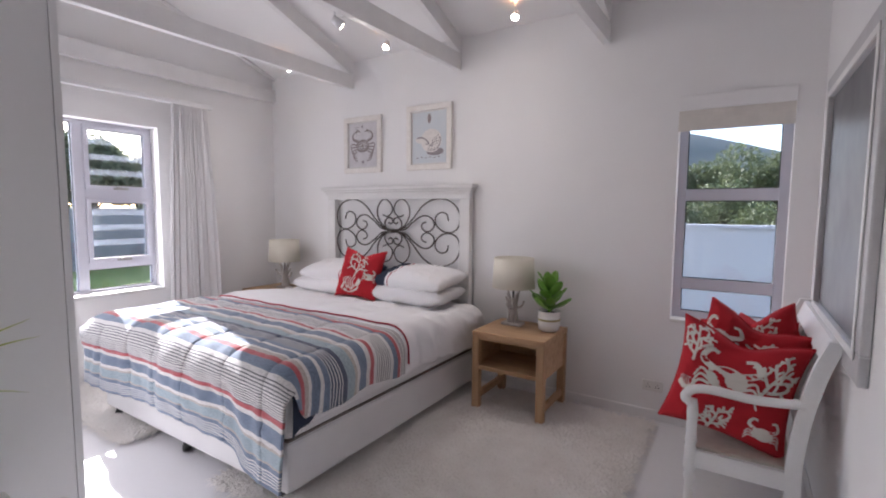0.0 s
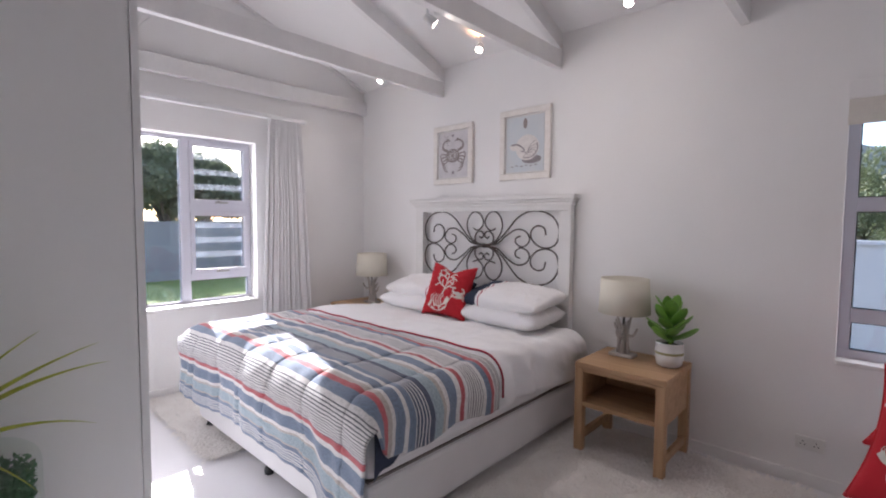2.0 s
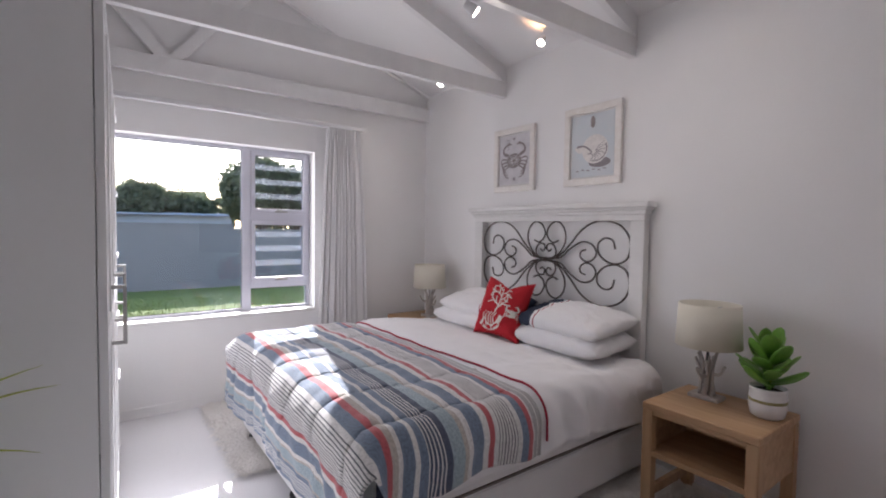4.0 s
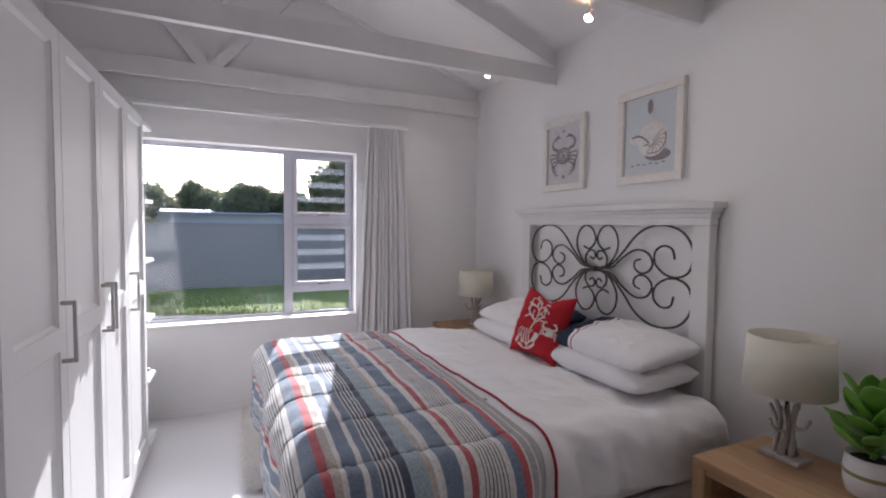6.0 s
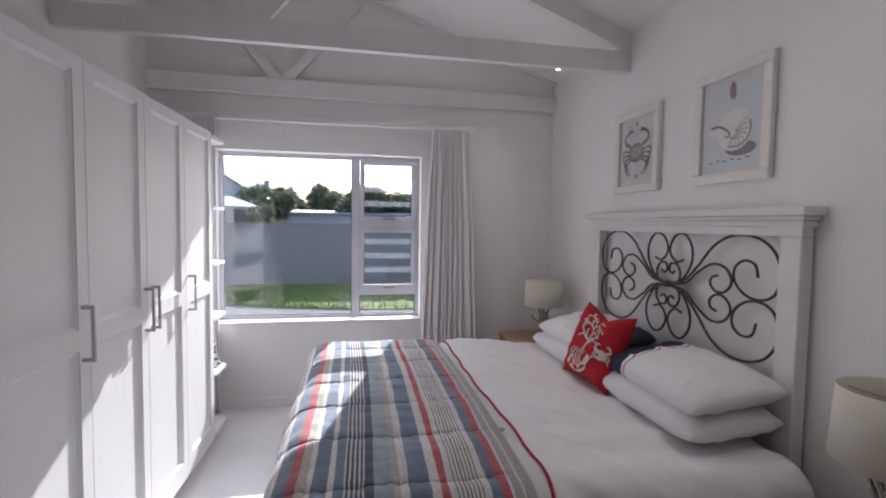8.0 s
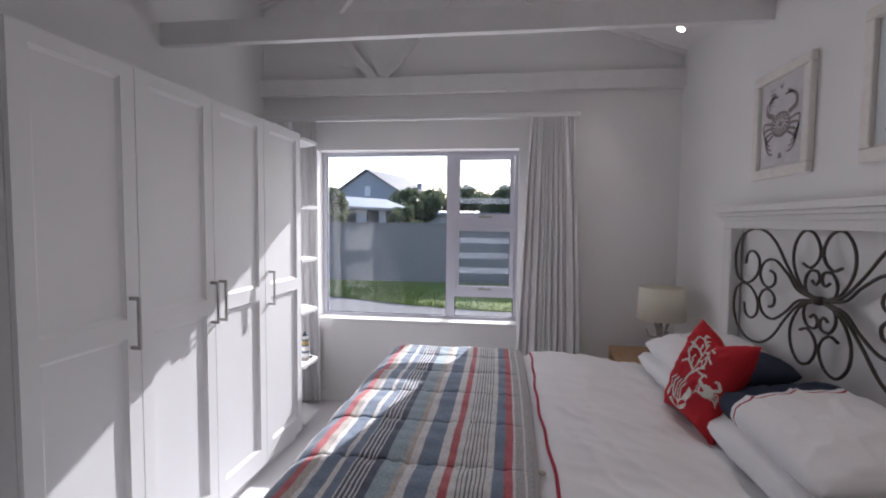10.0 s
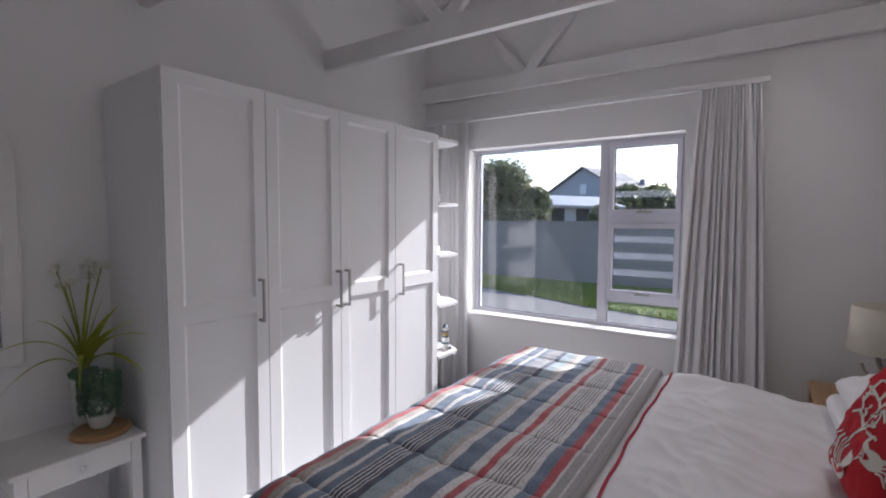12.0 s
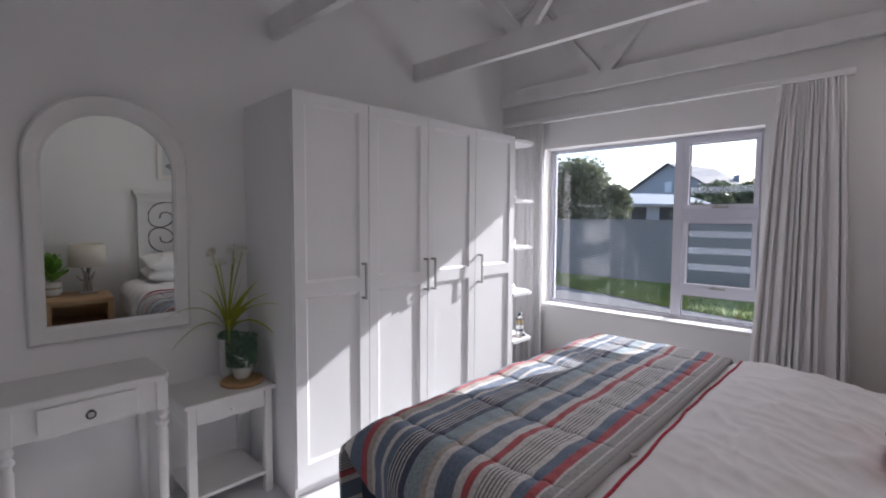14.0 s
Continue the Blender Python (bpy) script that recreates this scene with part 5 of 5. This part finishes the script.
inner, outer = arch(0.266, 1.005, 1.735), arch(0.333, 0.925, 1.765)
bm = bmesh.new()
rings = [[bm.verts.new((x, y, z)) for x, z in pts] for pts, y in ((inner, 0.006), (inner, 0.018), ([(a[0] * 0.8 + b[0] * 0.2, a[1] * 0.8 + b[1] * 0.2) for a, b in zip(inner, outer)], 0.026), ([(a[0] * 0.12 + b[0] * 0.88, a[1] * 0.12 + b[1] * 0.88) for a, b in zip(inner, outer)], 0.030), (outer, 0.022), (outer, 0.0))]
for a, b in zip(rings, rings[1:]):
    for k in range(len(a)):
        bm.faces.new((a[k], a[(k + 1) % len(a)], b[(k + 1) % len(a)], b[k]))
bmesh.ops.recalc_face_normals(bm, faces=bm.faces)
part("frame", bm, CHALK, mir)
bm = bmesh.new()
bm.faces.new([bm.verts.new((x * 1.01, 0.008, z)) for x, z in inner][::-1])
part("mirror_glass", bm, MIRROR, mir)
part("backing", boxes(((-0.26, 0.0, 1.01), (0.26, 0.005, 1.73))), BLACK, mir)


# ---- dressing table ----
def turned(h0, h1, r):
    d = h1 - h0
    return [(r * k, h0 + d * t) for t, k in ((0.0, 0.62), (0.03, 0.8), (0.06, 0.62), (0.12, 0.7), (0.55, 0.86), (0.82, 0.95), (0.85, 0.72), (0.87, 0.72), (0.885, 1.08), (0.905, 1.1), (0.92, 0.75), (0.935, 0.75), (0.95, 1.05), (0.965, 1.1), (0.985, 0.85), (1.0, 0.95))]


dt = thing("dressing_table", "white dressing table with a drawer and turned legs", "table", (-0.85, 0.174, 0))
dt.scale = (1, 0.88, 1)
bm = bmesh.new()
o = [(-0.305, -0.215), (0.305, -0.215), (0.305, 0.19), (0.285, 0.215), (-0.285, 0.215), (-0.305, 0.19)]
lo, hi = [[bm.verts.new((x * k, y * k, z)) for x, y in o] for z, k in ((0.752, 0.985), (0.775, 1.0))]
top = [bm.verts.new((x * 0.985, y * 0.985, 0.782)) for x, y in o]
bm.faces.new(lo[::-1]), bm.faces.new(top)
for a, b in ((lo, hi), (hi, top)):
    for k in range(6):
        bm.faces.new((a[k], a[(k + 1) % 6], b[(k + 1) % 6], b[k]))
bmesh.ops.recalc_face_normals(bm, faces=bm.faces)
part("tabletop", bm, CHALK, dt)
part("apron", boxes(((-0.265, 0.165, 0.615), (0.265, 0.187, 0.752)), ((-0.265, -0.2, 0.615), (0.265, -0.18, 0.752)), ((-0.28, -0.18, 0.615), (-0.262, 0.165, 0.752)), ((0.262, -0.18, 0.615), (0.28, 0.165, 0.752)), bev=0.002), CHALK, dt)
dr = part("drawer", boxes(((-0.175, 0.187, 0.632), (0.175, 0.199, 0.738)), bev=0.004), CHALK, dt)
bm = bmesh.new()
tube(bm, [(0.016 * math.cos(6.283 * k / 20), 0.207, 0.672 + 0.016 * math.sin(6.283 * k / 20)) for k in range(21)], 0.0032, 6)
lathe(bm, ((0.0, 0.0), (0.009, 0.002), (0.009, 0.008), (0.0, 0.010)), 12, (0, 0.206, 0.684))
part("ring_pull", bm, BLACK, dr, "black iron ring pull", True)
for x in (-0.272, 0.272):
    for y in (-0.182, 0.182):
        part("leg", lathe(bmesh.new(), turned(0.0, 0.615, 0.026), 18, (x, y, 0)), CHALK, dt, smooth=True)
        part("leg_block", boxes(((x - 0.024, y - 0.022, 0.615), (x + 0.024, y + 0.022, 0.751)), bev=0.003), CHALK, dt)

# ---- side table ----
tb = thing("side_table", "small white side table with a drawer and lower shelf", "table", (-1.437, 0.163, 0))
part("tabletop", boxes(((-0.232, -0.215, 0.579), (0.232, 0.215, 0.601)), bev=0.005), CHALK, tb)
for x in (-0.195, 0.195):
    for y in (-0.18, 0.18):
        part("leg", boxes(((x - 0.02, y - 0.02, 0.0), (x + 0.02, y + 0.02, 0.579)), bev=0.003), CHALK, tb)
    part("side_rail", boxes(((x - 0.009, -0.16, 0.485), (x + 0.009, 0.16, 0.579))), CHALK, tb)
dr = part("drawer", boxes(((-0.174, 0.18, 0.487), (0.174, 0.197, 0.575)), bev=0.003), CHALK, tb)
part("knob", lathe(bmesh.new(), ((0.0, 0.018), (0.012, 0.014), (0.014, 0.008), (0.007, 0.0)), 14), CHALK, dr, smooth=True).matrix_basis = pose(0, 0.197, 0.531, -90, 0, 0)
part("lower_shelf", boxes(((-0.19, -0.19, 0.10), (0.19, 0.19, 0.12)), bev=0.003), CHALK, tb)

# glass dome with moss, and the grass plant behind it
cl = thing("glass_cloche", "glass dome over a white pot of moss on wood", "ornament", (-1.552, 0.222, 0.601))
part("base", lathe(bmesh.new(), ((0.108, 0.0), (0.113, 0.006), (0.113, 0.018), (0.105, 0.025), (0.0, 0.025)), 40), BAMBOO, cl)
prof = [(0.097, 0.026), (0.097, 0.272)] + [(0.097 * math.cos(a), 0.272 + 0.068 * math.sin(a)) for a in (0.3, 0.6, 0.9, 1.2, 1.4)] + [(0.0, 0.3405)]
part("dome", lathe(bmesh.new(), prof, 40), DOME, cl, smooth=True)
part("pot", lathe(bmesh.new(), ((0.028, 0.0255), (0.042, 0.04), (0.054, 0.085), (0.053, 0.10), (0.046, 0.095), (0.0, 0.093)), 24), CERAMIC, cl, smooth=True)
rnd = random.Random(31)
verts, faces = [], []
for _ in range(2600):
    a, z, r = rnd.uniform(0, 6.28), rnd.uniform(0.10, 0.272), 0.082 * rnd.uniform(0.3, 1.0) ** 0.6
    p = Vector((r * math.cos(a), r * math.sin(a), z))
    u = Vector((rnd.gauss(0, 1), rnd.gauss(0, 1), rnd.gauss(0, 1))).normalized() * 0.009
    w = u.orthogonal() * 0.5
    k = len(verts)
    verts += [p - u, p + w, p + u, p - w]
    faces.append((k, k + 1, k + 2, k + 3))
me = bpy.data.meshes.new("moss")
me.from_pydata([tuple(v) for v in verts], [], faces)
me.materials.append(MOSS)
ms = new("moss", me)
ms.parent = cl
tagged(ms, kind="stuff")

pl = thing("flowering_plant", "tall grass leaved plant with white flowers in a mossy pot", "plant", (-1.555, 0.042, 0.601))
part("pot", lathe(bmesh.new(), ((0.042, 0.0), (0.046, 0.02), (0.056, 0.21), (0.057, 0.225), (0.05, 0.22), (0.0, 0.215)), 28), CERAMIC, pl, smooth=True)
bm = bmesh.new()
bmesh.ops.create_icosphere(bm, subdivisions=4, radius=1.0)
for v in bm.verts:
    v.co = Vector((v.co.x * 0.059, v.co.y * 0.059, 0.228 + v.co.z * 0.028)) * (1 + 0.08 * noise.noise(v.co * 9))
part("moss_top", bm, MOSS, pl, "dark green moss", True)
rnd = random.Random(17)


def blade(a, h, out, droop, w):
    def f(s, t):
        r = out * t ** 1.6
        z = 0.225 + h * t - droop * t ** 3
        wd_ = w * (1 - t ** 6) * (0.55 + 0.45 * math.sin(math.pi * min(1.0, t * 1.2))) + 0.0006
        c = Vector((r * math.cos(a), r * math.sin(a), z))
        side = Vector((-math.sin(a), math.cos(a), 0))
        return c + side * wd_ * (2 * s - 1) + Vector((0, 0, 0.4 * wd_ * abs(2 * s - 1)))
    return sheet(bmesh.new(), 2, 16, f)


for k in range(9):
    part("blade", blade(rnd.uniform(-0.3, 3.0), rnd.uniform(0.22, 0.40), rnd.uniform(0.02, 0.10), rnd.uniform(0, 0.03), rnd.uniform(0.005, 0.008)), BLADE, pl)
for a, h, out, droop in ((1.78, 0.36, 0.45, 0.13), (1.72, 0.36, 0.415, 0.065), (1.78, 0.26, 0.41, 0.195), (1.73, 0.37, 0.29, 0.02), (0.0, 0.40, 0.34, 0.26), (-0.1, 0.26, 0.30, 0.30), (1.2, 0.30, 0.28, 0.30), (0.5, 0.40, 0.22, 0.10)):
    part("blade", blade(a, h, out, droop, 0.021 if a > 1.5 else 0.0105), BLADE, pl)
for k in range(7):
    a, h, q = rnd.uniform(-0.3, 3.4), rnd.uniform(0.40, 0.52), rnd.uniform(0.02, 0.10)
    top = Vector((q * math.cos(a), q * math.sin(a), 0.225 + h))
    st = part("stalk", tube(bmesh.new(), curve([(0, 0, 0.225), (q * 0.3 * math.cos(a), q * 0.3 * math.sin(a), 0.225 + h * 0.5), top], 5), 0.003, 6), BLADE, pl, smooth=True)
    bm = bmesh.new()
    for j in range(30):
        d = Vector((rnd.gauss(0, 1), rnd.gauss(0, 1), rnd.gauss(0.4, 0.7))).normalized()
        p = top + d * 0.028
        u = d * 0.016
        w = d.orthogonal().normalized() * 0.007
        bm.faces.new([bm.verts.new(v) for v in (p - u, p + w, p + u, p - w)])
    part("flower", bm, PETAL, st)
# ---- bench on the east wall ----
by0, by1 = 2.17, 3.20
bn = thing("bench", "white painted wooden bench with curved arms along the wall", "bench", (0, 0, 0))
for y in (by0, by1):
    part("front_post", lathe(bmesh.new(), [(0.021, 0.0), (0.016, 0.02), (0.020, 0.05), (0.015, 0.09), (0.019, 0.2), (0.016, 0.28), (0.023, 0.31), (0.018, 0.335), (0.024, 0.35), (0.024, 0.44), (0.018, 0.455), (0.024, 0.47), (0.019, 0.52), (0.023, 0.60), (0.016, 0.655)], 16, (0.03, y, 0)), CHALK, bn, smooth=True)
    bm = bmesh.new()
    prev = None
    pts = [(0.43, 0.0), (0.40, 0.2), (0.385, 0.40), (0.395, 0.58), (0.42, 0.74), (0.455, 0.88), (0.49, 0.975)]
    for x, z in [(p.x, p.y) for p in curve([(a, b, 0) for a, b in pts], 4)]:
        ring = [bm.verts.new((x + dx, y + dy, z)) for dx, dy in ((-0.027, -0.016), (0.027, -0.016), (0.027, 0.016), (-0.027, 0.016))]
        if prev:
            for k in range(4):
                bm.faces.new((prev[k], prev[(k + 1) % 4], ring[(k + 1) % 4], ring[k]))
        else:
            bm.faces.new(ring[::-1])
        prev = ring
    bm.faces.new(prev)
    part("back_post", bm, CHALK, bn)
    part("arm", tube(bmesh.new(), curve([(0.41, y, 0.715), (0.25, y, 0.700), (0.11, y, 0.708), (0.035, y, 0.70), (0.0, y, 0.665), (0.02, y, 0.635)], 6), [0.022] * 24 + [0.024] * 4 + [0.02] * 3, 12, 0.85), CHALK, bn, smooth=True)
    part("side_rail", boxes(((0.045, y - 0.014, 0.36), (0.375, y + 0.014, 0.435)), bev=0.003), CHALK, bn)
part("front_rail", boxes(((0.016, by0 + 0.02, 0.36), (0.044, by1 - 0.02, 0.435)), bev=0.003), CHALK, bn)
CANE = surf("pale cane weave", (0.60, 0.56, 0.48), 0.7, 30, 0.1, 0.5, fine=180)
part("seat", boxes(((0.03, by0 + 0.015, 0.425), (0.385, by1 - 0.015, 0.445)), bev=0.004), CANE, bn, "pale woven seat")
for (xa, za), (xb, zb) in (((0.462, 0.88), (0.492, 0.965)), ((0.402, 0.58), (0.412, 0.64))):
    bm = bmesh.new()
    v = [bm.verts.new((x + o, y, z)) for y in (by0 + 0.017, by1 - 0.017) for x, z, o in ((xa, za, -0.011), (xa, za, 0.011), (xb, zb, 0.011), (xb, zb, -0.011))]
    for k in range(4):
        bm.faces.new((v[k], v[(k + 1) % 4], v[4 + (k + 1) % 4], v[4 + k]))
    bm.faces.new(v[:4][::-1]), bm.faces.new(v[4:])
    bmesh.ops.recalc_face_normals(bm, faces=bm.faces)
    part("back_rail", bm, CHALK, bn)
for k in range(9):
    y = by0 + 0.1 + k * (by1 - by0 - 0.2) / 8
    part("back_slat", tube(bmesh.new(), [(0.408, y, 0.63), (0.43, y, 0.76), (0.465, y, 0.89)], 0.009, 8), CHALK, bn, smooth=True)
DA = (("coral", lambda b, at, r: coral(b, at, -0.68, 0.24, 0.0, 0.66, r, 3, 0.06)), ("crab", lambda b, at, r: crab(b, at, -0.08, 0.10, 1.15)), ("coral", lambda b, at, r: coral(b, at, 0.42, -0.02, 0.5, 0.72, r, 3, 0.06)), ("lobster", lambda b, at, r: lobster(b, at, -0.70, -0.2, 0.55)), ("coral", lambda b, at, r: coral(b, at, -0.2, -0.92, 0.3, 0.5, r, 3, 0.06)), ("crab", lambda b, at, r: crab(b, at, 0.62, -0.62, 0.6)))
DB = (("coral", lambda b, at, r: coral(b, at, 0.05, -0.1, 0.8, 0.8, r)), ("crab", lambda b, at, r: crab(b, at, -0.52, 0.25, 1.0)), ("coral", lambda b, at, r: coral(b, at, 0.15, -0.85, -1.0, 0.6, r)), ("lobster", lambda b, at, r: lobster(b, at, 0.55, -0.6, 1.0)))
DC = (("coral", lambda b, at, r: coral(b, at, 0.05, -0.1, 0.4, 0.85, r)), ("lobster", lambda b, at, r: lobster(b, at, -0.4, -0.5, 0.9)))
text = "red cushion printed with cream sea creatures on the bench"
cushion(look((0.165, 2.34, 0.695), (0.195, 3.3, 0.50)) @ pose(0, 0, 0, 0, 0, -10), 0.49, 41, DA, text)
cushion(look((0.20, 2.56, 0.755), (0.28, 3.3, 0.62)) @ pose(0, 0, 0, 0, 0, -18), 0.44, 42, DB, text)
cushion(look((0.27, 2.78, 0.735), (0.40, 3.4, 0.62)) @ pose(0, 0, 0, 0, 0, 20), 0.43, 43, DC, text)
cushion(look((0.27, 2.98, 0.68), (0.60, 3.2, 0.55)) @ pose(0, 0, 0, 0, 0, 6), 0.42, 44, DC, text)

# ---- glazed picture on the east wall ----
ART = surf("dark misty print", (0.17, 0.17, 0.185), 0.4, 3, 0.3, 0.0, fine=9, spec=0.3)
pc = thing("large_picture", "large silver framed glazed picture on the wall", "picture", (E, 0, 0))
ya, yb, za, zb = 1.88, 3.07, 0.90, 2.12
for lo, hi in (((ya, za), (yb, za + 0.10)), ((ya, zb - 0.10), (yb, zb)), ((ya, za + 0.10), (ya + 0.10, zb - 0.10)), ((yb - 0.10, za + 0.10), (yb, zb - 0.10))):
    fr = part("frame_side", boxes(((-0.030, lo[0], lo[1]), (-0.001, hi[0], hi[1])), bev=0.006), SILVER, pc)
for lo, hi in (((ya + 0.07, za + 0.07), (yb - 0.07, za + 0.10)), ((ya + 0.07, zb - 0.10), (yb - 0.07, zb - 0.07)), ((ya + 0.07, za + 0.10), (ya + 0.10, zb - 0.10)), ((yb - 0.10, za + 0.10), (yb - 0.07, zb - 0.10))):
    part("inner_bead", boxes(((-0.036, lo[0], lo[1]), (-0.0305, hi[0], hi[1])), bev=0.002), CHALK, pc)
part("print", boxes(((-0.012, ya + 0.10, za + 0.10), (-0.004, yb - 0.10, zb - 0.10))), ART, pc)

# ---- socket ----
so = thing("wall_socket", "white double wall socket low on the wall", "socket", (-0.296, N, 0.245))
part("plate", boxes(((-0.066, -0.010, -0.037), (0.066, 0.0, 0.037)), bev=0.003), PLASTIC, so)
for x in (-0.03, 0.03):
    for dx, dz in ((0, 0.012), (-0.009, -0.004), (0.009, -0.004)):
        part("pin_hole", lathe(bmesh.new(), ((0.0035, 0.0), (0.0035, 0.001)), 10), BLACK, so).matrix_basis = pose(x + dx, -0.0108, dz - 0.004, 90, 0, 0)
part("switch", boxes(((-0.008, -0.0125, 0.016), (0.008, -0.0102, 0.03)), bev=0.001), PLASTIC, so)


# ---- spot lamps ----
def spot_lamp(at, aim, watts, spill=0.0):
    s = thing("spot_lamp", "small white ceiling spot lamp, lit", "lamp", group="ceiling spot lamps")
    s.matrix_basis = look(at, aim)
    part("head", lathe(bmesh.new(), ((0.0, 0.072), (0.020, 0.070), (0.026, 0.045), (0.031, 0.0), (0.028, 0.0), (0.024, 0.010), (0.0, 0.010)), 20), LACQUER, s, smooth=True)
    part("lens", lathe(bmesh.new(), ((0.0265, 0.004), (0.0, 0.0045)), 20), BULB, s, "bright lamp face")
    part("bracket", tube(bmesh.new(), curve([(0.0, 0.0, 0.06), (0.0, 0.03, 0.075), (0.0, 0.055, 0.10)], 4), 0.006, 8), LACQUER, s, smooth=True)
    lamp = new("spot_light", bpy.data.lights.new("spot_light", "SPOT"))
    lamp.data.energy, lamp.data.spot_size, lamp.data.spot_blend, lamp.data.shadow_soft_size, lamp.data.color = watts, radians(120), 1.0, 0.06, (1.0, 0.88, 0.76)
    lamp.matrix_basis = look(at, aim) @ pose(0, 0, -0.015)
    if spill:
        # warm light leaking from the vented back onto the ceiling
        lamp = new("lamp_spill", bpy.data.lights.new("lamp_spill", "SPOT"))
        lamp.data.energy, lamp.data.spot_size, lamp.data.spot_blend, lamp.data.shadow_soft_size, lamp.data.color = spill, radians(110), 1.0, 0.01, (1.0, 0.50, 0.22)
        lamp.matrix_basis = look((at[0], at[1] - 0.035, at[2] + 0.04), (at[0], at[1] - 0.05, at[2] + 0.4))
    return s


for x in (-3.735, -2.486, -1.286):
    spot_lamp((x, 3.17, 2.835), (x + 0.5, 1.2, 0.0), 4.8, 0.35)
tr = thing("lamp_track", "white lamp track along the roof beam", "lamp track", (-1.93, 0, 2.64))
part("track", boxes(((-0.018, 0.7, -0.012), (0.013, 2.27, 0.012)), bev=0.003), LACQUER, tr)
part("clip", boxes(((-0.012, 2.088, -0.03), (0.012, 2.112, -0.012)), bev=0.002), LACQUER, tr)
spot_lamp((-1.95, 2.11, 2.565), (-0.85, 3.41, 1.365), 3.0)



# ---- rugs ----
def rug(x0, x1, y0, y1, seed, hairs, label):
    rnd = random.Random(seed)
    r = thing("rug", label, "rug", (x0, y0, 0), group="shag rugs")
    w, d = x1 - x0, y1 - y0

    def f(a, b):
        e = 0.012 * noise.noise(Vector((a * 30, b * 40, seed)))
        edge = min(1.0, 14 * min(a, 1 - a, b, 1 - b))
        return Vector((a * w + e, b * d + e, 0.003 + 0.017 * edge + 0.007 * edge * noise.noise(Vector((a * w * 22, b * d * 22, seed)))))
    part("backing", sheet(bmesh.new(), 60, 90, f), RUG, r)
    verts, faces = [], []
    for _ in range(hairs):
        x, y = rnd.uniform(-0.005, w + 0.005), rnd.uniform(-0.005, d + 0.005)
        a = rnd.uniform(0, 6.28) + 2.0 * noise.noise(Vector((x * 6, y * 6, 0)))
        l, h, q = rnd.uniform(0.04, 0.09), rnd.uniform(0.006, 0.024), rnd.uniform(0.0025, 0.005)
        dx, dy = math.cos(a), math.sin(a)
        k = len(verts)
        verts += [(x - dy * q, y + dx * q, 0.008), (x + dy * q, y - dx * q, 0.008), (x + dx * l * 0.6 + dy * q, y + dy * l * 0.6 - dx * q, 0.012 + h), (x + dx * l * 0.6 - dy * q, y + dy * l * 0.6 + dx * q, 0.012 + h), (x + dx * l, y + dy * l, 0.010 + h * 0.7)]
        faces += [(k, k + 1, k + 2, k + 3), (k + 3, k + 2, k + 4)]
    me = bpy.data.meshes.new("shag")
    me.from_pydata(verts, [], faces)
    me.materials.append(RUG)
    pile = new("shag", me)
    pile.parent = r
    tagged(pile, kind="stuff")
    return r


rug(-2.10, -0.29, 1.30, 3.28, 3, 110000, "cream long pile rug beside and under the bed")
rug(-4.22, -2.96, 1.22, 3.2, 5, 60000, "cream long pile rug on the window side of the bed")
